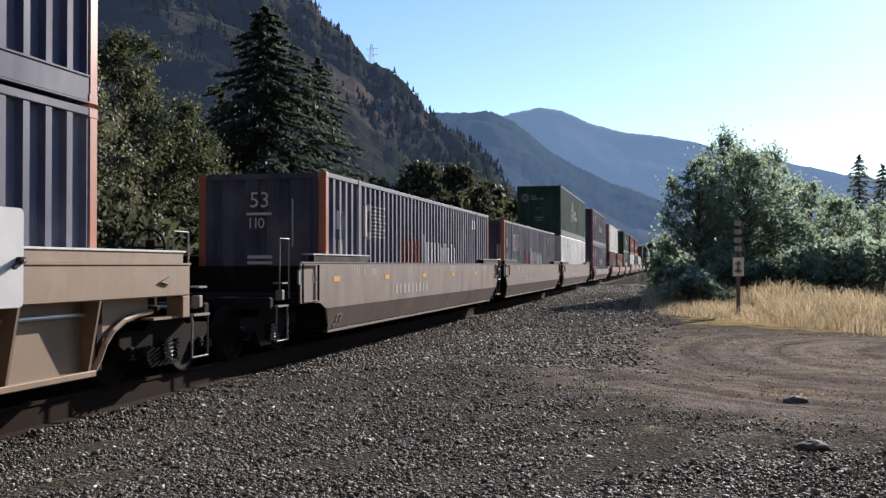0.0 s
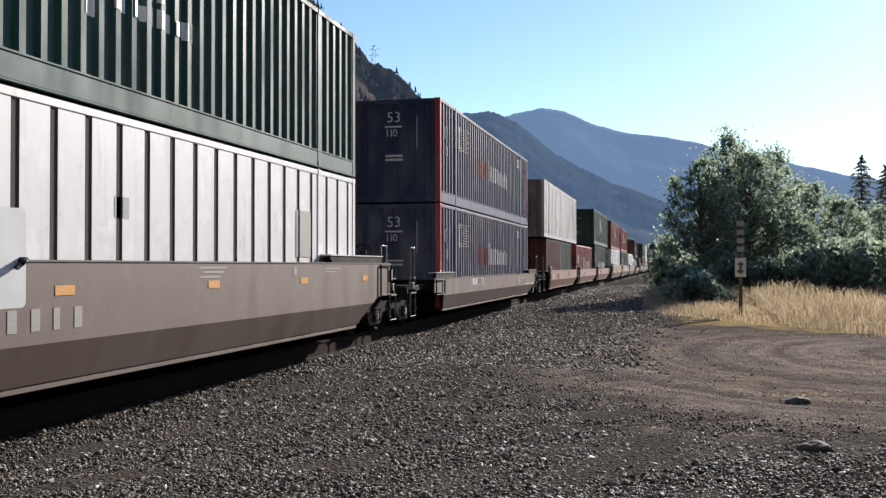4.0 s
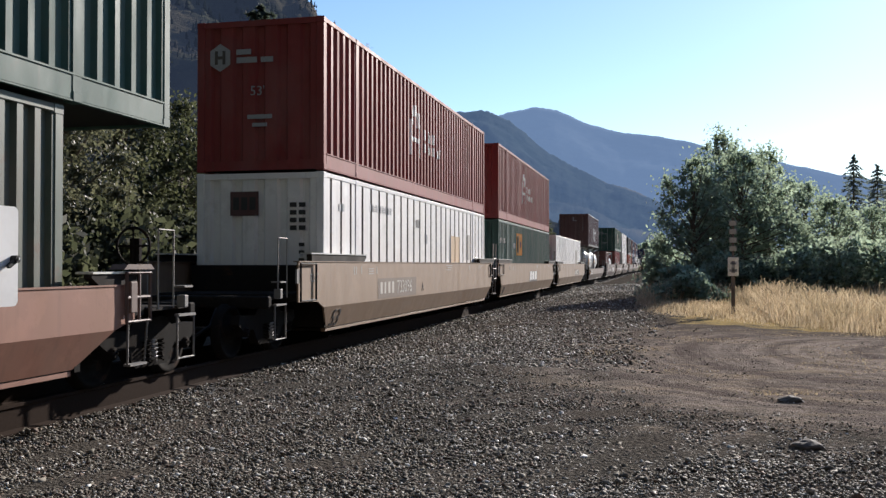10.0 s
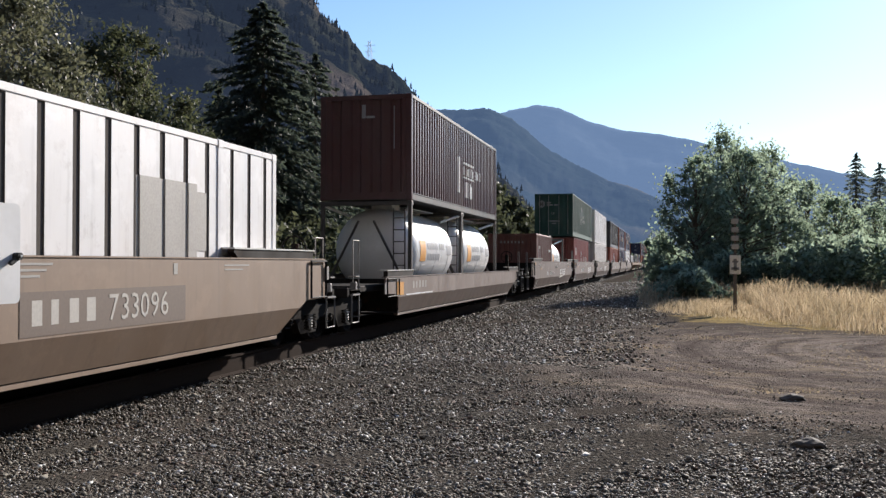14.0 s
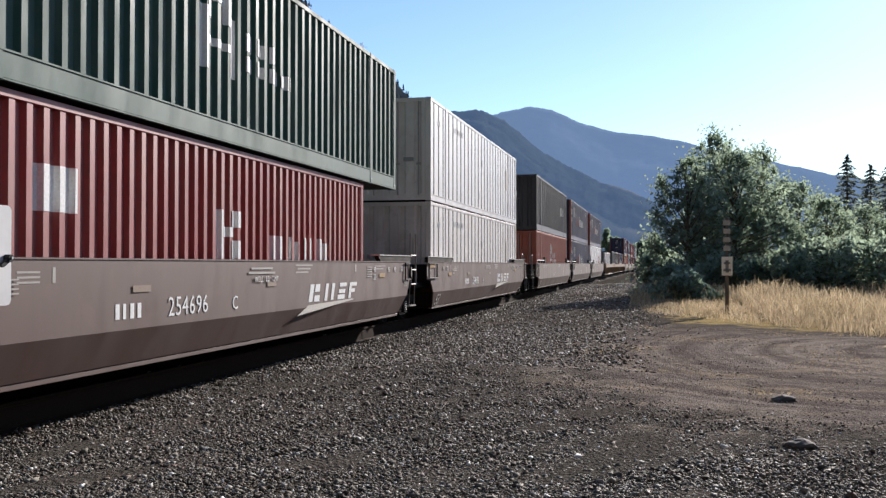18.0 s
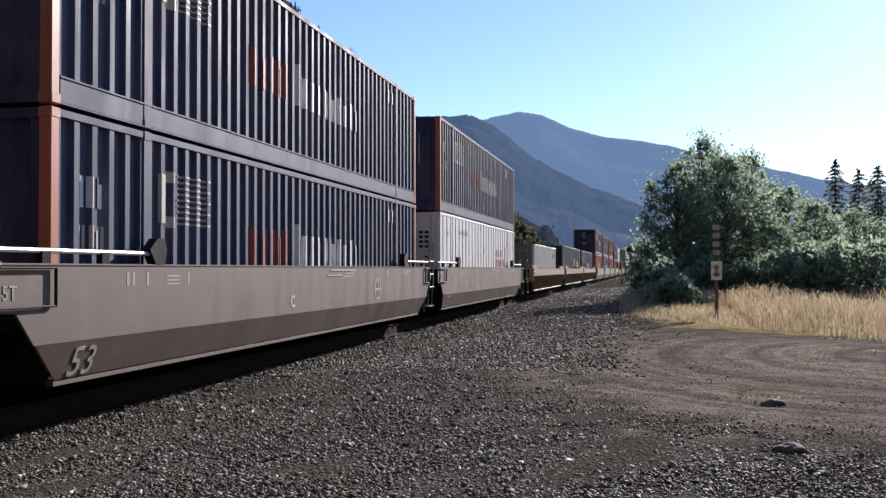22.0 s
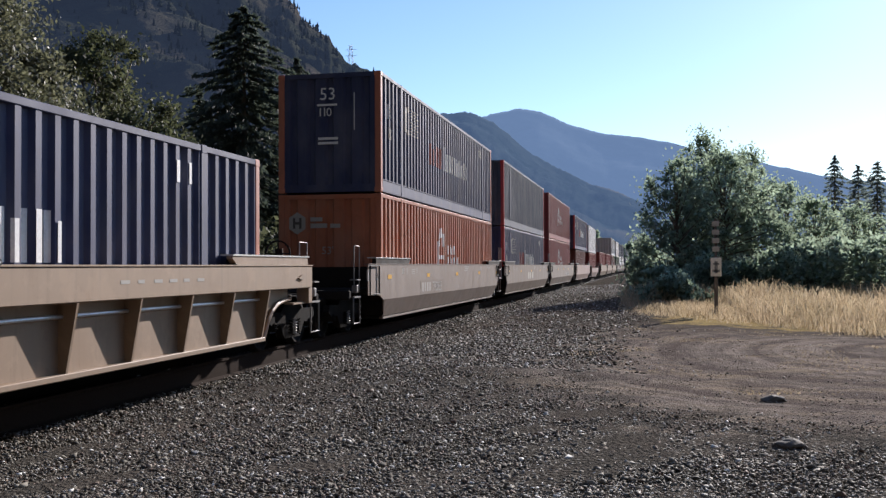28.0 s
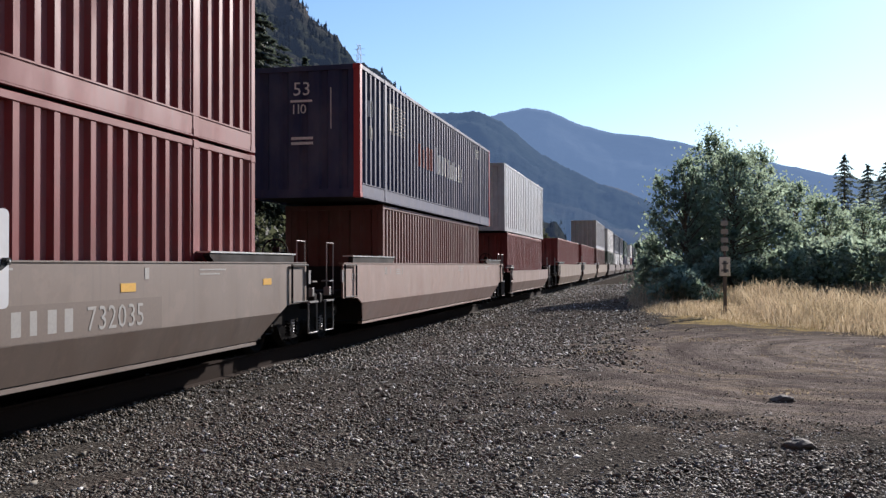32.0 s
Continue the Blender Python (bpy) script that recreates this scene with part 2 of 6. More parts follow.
def stored(key, make):
    if key not in STORE:
        STORE[key] = make()
    return STORE[key]


def part(name, mesh, mat, parent, label="", at=None):
    """One mesh object under a thing or a part."""
    if isinstance(mesh, Shape):
        mesh = mesh.mesh(name)
    if not mesh.materials:
        mesh.materials.append(mat)
    ob = new(name, mesh)
    if mesh.materials[0] is not mat:
        ob.material_slots[0].link = "OBJECT"
        ob.material_slots[0].material = mat
    ob.parent = parent
    if at is not None:
        ob.matrix_basis = at
    if label:
        ob["label"] = label
    return ob


def text_mesh(text, size):
    c = bpy.data.curves.new("lettering", "FONT")
    c.body, c.size, c.extrude, c.resolution_u = text, size, 0.003, 2
    o = bpy.data.objects.new("lettering", c)
    scene.collection.objects.link(o)
    bpy.context.view_layer.update()
    m = bpy.data.meshes.new_from_object(o.evaluated_get(bpy.context.evaluated_depsgraph_get()))
    bpy.data.objects.remove(o)
    return m


def letters(text, size, mat, parent, at):
    """Flat letters with a little depth from the built-in font, each a part of its own."""
    x = 0.0
    for ch in text:
        m = stored(("text", ch, size), lambda: text_mesh(ch, size))
        part("lettering", m, mat, parent, at=at @ Matrix.Translation((x, 0, 0)))
        x += max(v.co.x for v in m.vertices) + 0.07 * size


ON_SIDE = Euler((radians(90), 0, radians(90))).to_matrix().to_4x4()
ON_END = Euler((radians(90), 0, 0)).to_matrix().to_4x4()


def put(x, y, z, turn):
    return Matrix.Translation((x, y, z)) @ turn


# ---- freight containers ----
def ribs(y0, y1, pitch, out, slope, depth):
    """The zigzag of a pressed steel sheet along y: (y, depth inwards)."""
    n = max(1, round((y1 - y0) / pitch))
    p = (y1 - y0) / n
    inn = p - out - 2 * slope
    pts = [(y0, 0.0)]
    for i in range(n):
        s = y0 + i * p
        pts += [(s + out / 2, 0.0), (s + out / 2 + slope, depth), (s + out / 2 + slope + inn, depth), (s + p - out / 2, 0.0)]
    return pts + [(y1, 0.0)]


STYLES = {"corrugated": (0.33, 0.10, 0.05, 0.058), "fine": (0.278, 0.095, 0.032, 0.058), "deep": (0.278, 0.105, 0.025, 0.09), "sheet": (0.61, 0.47, 0.012, 0.018), "sheet wide": (0.61, 0.46, 0.012, 0.02)}


def panel_profile(length, style):
    p = STYLES[style]
    h = length / 2
    if length > 14 and style != "sheet wide":
        spans = ((-h + 0.14, -6.18), (-6.0, 6.0), (6.18, h - 0.14))
    else:
        spans = ((-h + 0.14, h - 0.14),)
    return [ribs(a, b, *p) for a, b in spans]


def sheet_mesh(profile, x, z0, z1, lift=0.0, span=None):
    """An upright sheet that follows the ribs; span cuts out a stretch of it."""
    s = Shape()
    for pts in profile:
        if span:
            a, b = span
            cut = [q for q in pts if a < q[0] < b]

            def depth_at(y):
                return float(np.interp(y, [q[0] for q in pts], [q[1] for q in pts]))
            if pts[0][0] <= a <= pts[-1][0]:
                cut = [(a, depth_at(a))] + cut
            if pts[0][0] <= b <= pts[-1][0]:
                cut = cut + [(b, depth_at(b))]
            pts = cut
        if len(pts) < 2:
            continue
        sg = 1 if x > 0 else -1
        vs = [(x - sg * (d - lift), y, z) for y, d in pts for z in (z0, z1)]
        s.add(vs, [(2 * i, 2 * i + 2, 2 * i + 3, 2 * i + 1) for i in range(len(pts) - 1)])
    return s


def freight_container(length, height, style, mat, label, frame=None, post=None, marks=(), end_marks=(), doors=False, end=None):
    """A steel box: panels, rails, posts, castings, roof; its origin is the middle of its bottom."""
    root = new("freight_container")
    tagged(root, label, "container", "containers on the train")
    w, h = (1.295 if length > 14 else 1.22), length / 2
    frame, post = frame or mat, post or mat
    prof = panel_profile(length, style)
    key = (length, height, style)
    zb, zt = 0.30 if length > 14 and style == "corrugated" else 0.17, height - 0.10
    for sg in (1, -1):
        part("side_panel", stored(("side", sg, *key), lambda: sheet_mesh(prof, sg * (w - 0.012), zb, zt).mesh("side_panel")), mat, root)
        # dark strips line each recess, floor and walls, painting in its shade
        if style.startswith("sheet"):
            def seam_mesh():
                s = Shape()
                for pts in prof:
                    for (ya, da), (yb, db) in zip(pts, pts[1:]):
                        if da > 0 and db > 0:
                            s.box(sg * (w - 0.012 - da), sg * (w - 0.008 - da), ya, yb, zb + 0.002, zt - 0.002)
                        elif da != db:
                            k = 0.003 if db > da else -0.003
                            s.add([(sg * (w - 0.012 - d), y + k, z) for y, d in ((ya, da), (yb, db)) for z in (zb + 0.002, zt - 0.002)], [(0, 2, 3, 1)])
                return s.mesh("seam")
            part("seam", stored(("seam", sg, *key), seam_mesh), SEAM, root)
        part("top_rail", stored(("trail", sg, *key), lambda: Shape().box(sg * (w - 0.06), sg * w, -h + 0.16, h - 0.16, zt, height - 0.01, 0.008).mesh("top_rail")), frame, root)
        part("bottom_rail", stored(("brail", sg, *key), lambda: Shape().box(sg * (w - 0.08), sg * (w - 0.004), -h + 0.16, h - 0.16, 0.03, zb, 0.008).box(
            sg * (w - 0.05), sg * (w + 0.008), -h + 0.16, h - 0.16, zb, zb + 0.02).box(sg * (w - 0.06), sg * (w + 0.006), -h + 0.16, h - 0.16, 0.012, 0.03).mesh("bottom_rail")), frame, root)
        if length > 14:
            for e in (1, -1):
                part("stacking_post", stored(("mid", sg, e, *key), lambda: Shape().box(sg * (w - 0.05), sg * (w + 0.004), e * 6.09 - 0.09, e * 6.09 + 0.09, 0.02, height - 0.02, 0.01).mesh("stacking_post")), frame, root)
                for z in (0.0, height - 0.13):
                    part("corner_casting", stored(("midc", sg, e, z, *key), lambda: Shape().box(sg * (w - 0.12), sg * (w + 0.01), e * 6.09 - 0.09, e * 6.09 + 0.09, z, z + 0.13, 0.015).mesh("corner_casting")), frame, root)
        for e in (1, -1):
            part("corner_post", stored(("post", sg, e, *key), lambda: Shape().box(sg * (w - 0.15), sg * w, e * h - e * 0.15, e * h, 0.1, height - 0.1, 0.012).mesh("corner_post")), post, root)
            for z in (0.0, height - 0.125):
                part("corner_casting", stored(("cc", sg, e, z, *key), lambda: Shape().box(sg * (w - 0.165), sg * (w + 0.005), e * (h + 0.005) - e * 0.18, e * (h + 0.005), z, z + 0.125, 0.015).mesh("corner_casting")), post, root)
    for e in (1, -1):
        def end_mesh():
            pts = ribs(-w + 0.15, w - 0.15, 0.5, 0.24, 0.05, 0.055)
            s = Shape()
            vs = [(x, e * (h - 0.03 - d), z) for x, d in pts for z in (0.2, height - 0.12)]
            s.add(vs, [(2 * i, 2 * i + 2, 2 * i + 3, 2 * i + 1) for i in range(len(pts) - 1)])
            s.box(-w + 0.15, w - 0.15, e * h - e * 0.12, e * (h - 0.01), 0.02, 0.2).box(-w + 0.15, w - 0.15, e * h - e * 0.1, e * (h - 0.01), height - 0.12, height - 0.01)
            return s.mesh("end_panel")
        part("end_panel", stored(("end", e, *key), end_mesh), end or mat, root)
    part("roof", stored(("roof", *key), lambda: Shape().box(-w + 0.05, w - 0.05, -h + 0.1, h - 0.1, height - 0.05, height - 0.015).mesh("roof")), mat, root)
    part("floor", stored(("floor", *key), lambda: Shape().box(-w + 0.07, w - 0.07, -h + 0.1, h - 0.1, 0.05, 0.12).mesh("floor")), BLACK, root)
    if doors:
        for i in (-0.95, -0.35, 0.35, 0.95):
            part("lock_rod", stored(("rod", i, *key), lambda: Shape().tube((i, -h - 0.02, 0.15), (i, -h - 0.02, height - 0.12), 0.022).box(i - 0.06, i + 0.06, -h - 0.03, -h, 1.0, 1.06).mesh("lock_rod")), GALV, root)
    for i, (y0, y1, z0, z1, m) in enumerate(marks):
        part("lettering", sheet_mesh(prof, w - 0.012, z0, z1, 0.004 + 0.002 * (i % 5), (y0, y1)), m, root)
    for i, (what, x, z, size, m) in enumerate(end_marks):
        if isinstance(what, str):
            letters(what, size, m, root, put(x, -h + 0.016 - 0.003 * (i % 5), z, ON_END))
        elif isinstance(what, list):
            part("emblem", Shape().prism([(x + a, z + b) for a, b in what], 1, -h + 0.014 - 0.003 * (i % 5), -h + 0.02), m, root)
        else:
            part("lettering", Shape().box(x, x + what[0], -h + 0.014 - 0.003 * (i % 5), -h + 0.02, z, z + what[1]), m, root)
    return root


def tank_container(label, marks=True):
    """A white tank in an open steel frame, as long as a short container."""
    root = new("tank_container")
    tagged(root, label, "tank container", "containers on the train")
    h, w, ht = 3.03, 1.22, 2.59

    def barrel():
        s = Shape()
        n, prof = 36, [(-2.72, 0.0), (-2.70, 0.35), (-2.60, 0.72), (-2.42, 0.98), (-2.2, 1.09), (-2.0, 1.12), (0, 1.12), (2.0, 1.12), (2.2, 1.09), (2.42, 0.98), (2.60, 0.72), (2.70, 0.35), (2.72, 0.0)]
        vs = [(r * math.cos(2 * math.pi * i / n), y, 1.33 + r * math.sin(2 * math.pi * i / n)) for y, r in prof for i in range(n)]
        s.add(vs, [(k * n + i, k * n + (i + 1) % n, (k + 1) * n + (i + 1) % n, (k + 1) * n + i) for k in range(len(prof) - 1) for i in range(n)])
        return s.mesh("tank", True)
    tank = part("tank", stored("tank", barrel), TANKWHITE, root)
    part("manhole", stored("manhole", lambda: Shape().tube((0, 0.3, 2.38), (0, 0.3, 2.6), 0.28, 16).box(-0.3, 0.3, -1.6, -0.9, 2.44, 2.62, 0.02).box(-0.25, 0.25, 1.1, 1.5, 2.44, 2.58, 0.02).mesh("manhole")), TANKWHITE, root)
    for y in (-1.5, 0.0, 1.5):
        def band():
            s = Shape()
            n = 36
            for a in range(n):
                c0, c1 = 2 * math.pi * a / n, 2 * math.pi * (a + 1) / n
                s.add([(r * math.cos(c), yy, 1.33 + r * math.sin(c)) for c in (c0, c1) for r, yy in ((1.124, -0.03), (1.124, 0.03))], [(0, 1, 3, 2)])
            return s.mesh("band")
        part("band", stored("band", band), GALV, tank, at=Matrix.Translation((0, y, 0)))
    for e in (1, -1):
        for sg in (1, -1):
            part("corner_post", stored(("tpost", e, sg), lambda: Shape().box(sg * (w - 0.1), sg * w, e * h - e * 0.1, e * h, 0.1, ht - 0.1, 0.01).mesh("corner_post")), DARKFRAME, root)
            part("brace", stored(("tbrace", e, sg), lambda: Shape().tube((sg * (w - 0.06), e * (h - 0.06), ht - 0.1), (sg * 0.75, e * 2.0, 2.25), 0.04).mesh("brace")), TANKWHITE, root)
            part("brace", stored(("tbrace2", e, sg), lambda: Shape().tube((sg * (w - 0.08), e * (h - 0.05), 0.3), (sg * 0.2, e * (h - 0.05), ht - 0.5), 0.035).mesh("brace")), DARKFRAME, root)
            for z in (0.0, ht - 0.12):
                part("corner_casting", stored(("tcc", e, sg, z), lambda: Shape().box(sg * (w - 0.165), sg * (w + 0.005), e * h - e * 0.18, e * (h + 0.005), z, z + 0.12, 0.015).mesh("corner_casting")), DARKFRAME, root)
        part("end_beam", stored(("tbeam", e), lambda: Shape().box(-w, w, e * h - e * 0.1, e * h, ht - 0.11, ht - 0.01, 0.01).box(-w, w, e * h - e * 0.1, e * h, 0.02, 0.14, 0.01).mesh("end_beam")), DARKFRAME, root)
    for sg in (1, -1):
        part("side_beam", stored(("tside", sg), lambda: Shape().box(sg * (w - 0.1), sg * w, -h + 0.1, h - 0.1, 0.03, 0.15, 0.01).mesh("side_beam")), DARKFRAME, root)
        part("walkway", stored(("twalk", sg), lambda: Shape().box(sg * 0.3, sg * 0.7, -0.9, 1.3, 2.47, 2.5).mesh("walkway")), GALV, root)
    ladder = Shape().tube((0.75, -h - 0.02, 0.2), (0.75, -h - 0.02, 2.4), 0.02).tube((1.05, -h - 0.02, 0.2), (1.05, -h - 0.02, 2.4), 0.02)
    for i in range(7):
        ladder.tube((0.75, -h - 0.02, 0.35 + 0.3 * i), (1.05, -h - 0.02, 0.35 + 0.3 * i), 0.014)
    part("ladder", stored("tladder", lambda: ladder.mesh("ladder")), DARKFRAME, root)

    def decal(y0, y1, a0, a1):
        s = Shape()
        n = 6
        s.add([(1.126 * math.cos(radians(a0 + (a1 - a0) * i / n)), y, 1.33 + 1.126 * math.sin(radians(a0 + (a1 - a0) * i / n))) for i in range(n + 1) for y in (y0, y1)],
              [(2 * i, 2 * i + 1, 2 * i + 3, 2 * i + 2) for i in range(n)])
        return s
    if marks:
        part("emblem", stored("emblem", lambda: decal(-1.75, -1.15, -14, 14).mesh("emblem")), AMBER, tank, "faded orange square emblem")
        for row, (a0, a1) in enumerate(((3, 12), (-12, -3))):
            for k in range(10 if row == 0 else 7):
                if not (row == 0 and k == 6):
                    part("lettering", stored(("tword", a0, k), lambda: decal(-0.95 + 0.2 * k, -0.80 + 0.2 * k, a0, a1).mesh("lettering")), GREYMARK, tank)
        part("placard", stored("tplac", lambda: decal(1.35, 1.9, -4, 10).mesh("placard")), GREYMARK, tank)
    return root
# seam tone: the shade of the recesses is put into the colour
SEAM = plain("dark seam with shade painted in", (0.13, 0.117, 0.106), 0.95, spec=0.02)
BLACK = plain("black rubber and paint", (0.010, 0.010, 0.010), 0.8)
GUIDE = paint("black guide paint", (0.014, 0.012, 0.011), 0.8, 0.0, 0.3, (0.04, 0.033, 0.028), 0.2, 0.15)
# undergear steels: grime, plus the shade under the cars put into near-black bases
DARKSTEEL = paint("dark grimy shaded steel", (0.014, 0.012, 0.011), 0.85, 0.0, 0.5, (0.022, 0.018, 0.015), 0.3, 0.08)
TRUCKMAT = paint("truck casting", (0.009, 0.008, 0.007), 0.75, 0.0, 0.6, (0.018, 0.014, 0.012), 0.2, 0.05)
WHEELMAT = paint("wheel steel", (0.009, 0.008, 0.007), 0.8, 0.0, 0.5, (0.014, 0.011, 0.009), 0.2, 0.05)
GALV = plain("galvanised steel", (0.42, 0.42, 0.42), 0.45, 0.6)
STEPMAT = plain("worn step steel", (0.21, 0.20, 0.19), 0.6, 0.1)
RAILMAT = plain("handrail paint", (0.36, 0.34, 0.32), 0.5, 0.2)
PIPEMAT = plain("bare pipe", (0.75, 0.74, 0.72), 0.3, 0.7)
PALECAP = plain("worn edge steel", (0.62, 0.61, 0.58), 0.42, 0.3)
DARKFRAME = paint("tank frame paint", (0.06, 0.055, 0.055), 0.5, 0.0, 0.3)
TANKWHITE = paint("tank white", (0.90, 0.90, 0.88), 0.3, 0.0, 0.08, (0.5, 0.46, 0.4))
AMBER = plain("faded amber", (0.72, 0.34, 0.07), 0.5)
YELLOWMARK = plain("reflective yellow", (0.85, 0.46, 0.07), 0.4)
BLACKMARK = plain("black lettering", (0.03, 0.03, 0.033), 0.6)
SHORTSTEEL = paint("worn brown steel", (0.15, 0.105, 0.09), 0.55, 0.0, 0.4, (0.1, 0.08, 0.07), 0.2)
STAINMARK = plain("greyed patch", (0.15, 0.106, 0.078), 0.6)
GOLDMARK = plain("dull gold patch", (0.34, 0.20, 0.07), 0.55)
FADEDSIGN = plain("faded tan sign", (0.60, 0.43, 0.27), 0.55)
GREYMARK = plain("grey lettering", (0.33, 0.34, 0.36), 0.6)
WHITEMARK = plain("white lettering", (0.78, 0.78, 0.77), 0.5)
PALEMARK = plain("worn white lettering", (0.5, 0.47, 0.42), 0.6)
TANPATCH = plain("repainted patch", (0.22, 0.155, 0.11), 0.6)
FAINTMARK = plain("faint lettering", (0.48, 0.36, 0.28), 0.6)
DIMMARK = plain("dim lettering", (0.36, 0.34, 0.31), 0.6)
REDMARK = plain("faded red lettering", (0.30, 0.07, 0.06), 0.55)
ORANGEMARK = plain("orange marking", (0.75, 0.33, 0.04), 0.5)
BLUE = paint("navy container paint", (0.034, 0.045, 0.112), 0.6, 0.0, 0.42, (0.22, 0.22, 0.255), 0.1, 0.3)
FADEDBLUE = paint("faded navy container paint", (0.062, 0.07, 0.13), 0.6, 0.0, 0.55, (0.31, 0.31, 0.345), 0.15, 0.3)
ORANGEPOST = paint("orange post paint", (0.46, 0.15, 0.085), 0.42, 0.0, 0.2, rust=0.1)
REDPOST = paint("red post paint", (0.45, 0.035, 0.04), 0.42, 0.0, 0.2)
GREEN = paint("deep green container paint", (0.025, 0.085, 0.072), 0.6, 0.0, 0.4, (0.18, 0.215, 0.2), 0.1, 0.3)
OLIVE = paint("weathered green container paint", (0.05, 0.082, 0.06), 0.5, 0.0, 0.55, (0.21, 0.19, 0.155), 0.4)
RED = paint("oxide red container paint", (0.215, 0.031, 0.03), 0.58, 0.0, 0.4, (0.27, 0.155, 0.145), 0.15, 0.3)
KRED = paint("bright red container paint", (0.27, 0.03, 0.032), 0.44, 0.0, 0.42, (0.30, 0.17, 0.15), 0.15, 0.65)
BROWN = paint("brown container paint", (0.15, 0.042, 0.033), 0.5, 0.0, 0.5, (0.24, 0.165, 0.14), 0.3)
PLUM = paint("plum brown container paint", (0.085, 0.03, 0.035), 0.34, 0.0, 0.3, (0.12, 0.1, 0.1), 0.2)
ORANGE = paint("orange container paint", (0.40, 0.128, 0.062), 0.44, 0.0, 0.42, (0.42, 0.27, 0.2), 0.2, 0.35)
BRICKRED = paint("brick red container paint", (0.33, 0.078, 0.05), 0.55, 0.0, 0.42, (0.36, 0.2, 0.165), 0.2, 0.3)
WHITE = paint("white container sheet", (0.83, 0.82, 0.815), 0.40, 0.0, 0.26, (0.44, 0.40, 0.37), 0.15, 0.5)
OFFWHITE = paint("greyed white container sheet", (0.68, 0.66, 0.645), 0.48, 0.0, 0.44, (0.31, 0.265, 0.235), 0.2, 0.5)
# the pale grey paint made darker: the shade of the end is in the colour
ENDSHADE = paint("pale grey paint in shade", (0.19, 0.20, 0.225), 0.5, 0.0, 0.4, (0.16, 0.15, 0.14), 0.1)
# brown grime, with the shade of the end mixed into the colour
GRIMYSHADED = paint("grimy white door sheet, darkened as shaded", (0.27, 0.235, 0.215), 0.6, 0.0, 0.6, (0.13, 0.1, 0.085), 0.3)
PALEGREY = paint("pale grey container paint", (0.58, 0.58, 0.59), 0.42, 0.0, 0.25, (0.3, 0.28, 0.25), spec=0.5)
SLATE = paint("slate blue container paint", (0.055, 0.07, 0.11), 0.6, 0.0, 0.42, (0.24, 0.25, 0.28), 0.1, 0.3)
CHARCOAL = paint("charcoal container paint", (0.024, 0.028, 0.037), 0.55, 0.0, 0.35, (0.12, 0.125, 0.14), 0.0, 0.4)
GREYBROWN = paint("grey brown car paint", (0.142, 0.097, 0.077), 0.55, 0.0, 0.4, (0.165, 0.13, 0.11), 0.15)
TAN = paint("tan car paint", (0.25, 0.168, 0.108), 0.55, 0.0, 0.35, (0.215, 0.152, 0.108), 0.15)
TAN2 = paint("greyed tan car paint", (0.178, 0.13, 0.1), 0.55, 0.0, 0.35, (0.17, 0.13, 0.105), 0.15)
UMBER = paint("umber grey car paint", (0.128, 0.086, 0.069), 0.55, 0.0, 0.4, (0.145, 0.112, 0.095), 0.15)
YELLOWTAN = paint("yellow tan car paint", (0.275, 0.187, 0.118), 0.55, 0.0, 0.35, (0.22, 0.16, 0.1), 0.2)
DARKBROWN = paint("dark brown car paint", (0.086, 0.044, 0.034), 0.55, 0.0, 0.4, (0.115, 0.083, 0.07), 0.15)
RUSTBROWN = paint("orange brown car paint", (0.27, 0.122, 0.08), 0.6, 0.0, 0.4, (0.24, 0.15, 0.1), 0.3)
PINKBROWN = paint("pale brown car paint", (0.30, 0.19, 0.15), 0.58, 0.0, 0.4, (0.25, 0.2, 0.17), 0.2)
# ---- well cars ----
KINDS = {  # half length at the top and bottom, height of the side's top, fold and bottom, end of the platform
    "long": dict(top=9.27, bot=8.05, zt=1.70, zf=0.89, zb=0.41, half=9.72, guard=(6.1, 9.2)),
    "low": dict(top=9.45, bot=7.9, zt=1.32, zf=0.86, zb=0.41, half=10.6, guard=(7.1, 9.3)),
    "short": dict(top=7.05, bot=6.1, zt=1.41, zf=0.92, zb=0.46, half=7.8, guard=(6.2, 7.1)),
    "ribbed": dict(top=9.15, bot=8.1, zt=1.68, zf=1.28, zb=0.45, half=9.75, guard=(6.6, 9.1)),
}


def wheelset_mesh():
    """Two flanged wheels pressed on one axle."""
    s = Shape()
    n = 18
    prof = [(0.0, -0.07), (0.12, -0.08), (0.15, -0.02), (0.34, -0.01), (0.36, -0.06), (0.42, -0.065), (0.425, 0.045), (0.45, 0.05), (0.45, 0.075), (0.36, 0.075), (0.34, 0.03), (0.0, 0.04)]
    for sg in (1, -1):
        vs = [(sg * (0.76 - x), r * math.cos(2 * math.pi * i / n), r * math.sin(2 * math.pi * i / n)) for r, x in prof for i in range(n)]
        s.add(vs, [(k * n + i, k * n + (i + 1) % n, (k + 1) * n + (i + 1) % n, (k + 1) * n + i) for k in range(len(prof) - 1) for i in range(n)])
    s.tube((-1.1, 0, 0), (1.1, 0, 0), 0.08, 10)
    for sg in (1, -1):
        for a in (0, 2.094, 4.189):
            s.tube((sg * 1.1, 0.045 * math.cos(a), 0.045 * math.sin(a)), (sg * 1.125, 0.045 * math.cos(a), 0.045 * math.sin(a)), 0.014, 6)
    return s.mesh("wheelset", True)


SPIN = []


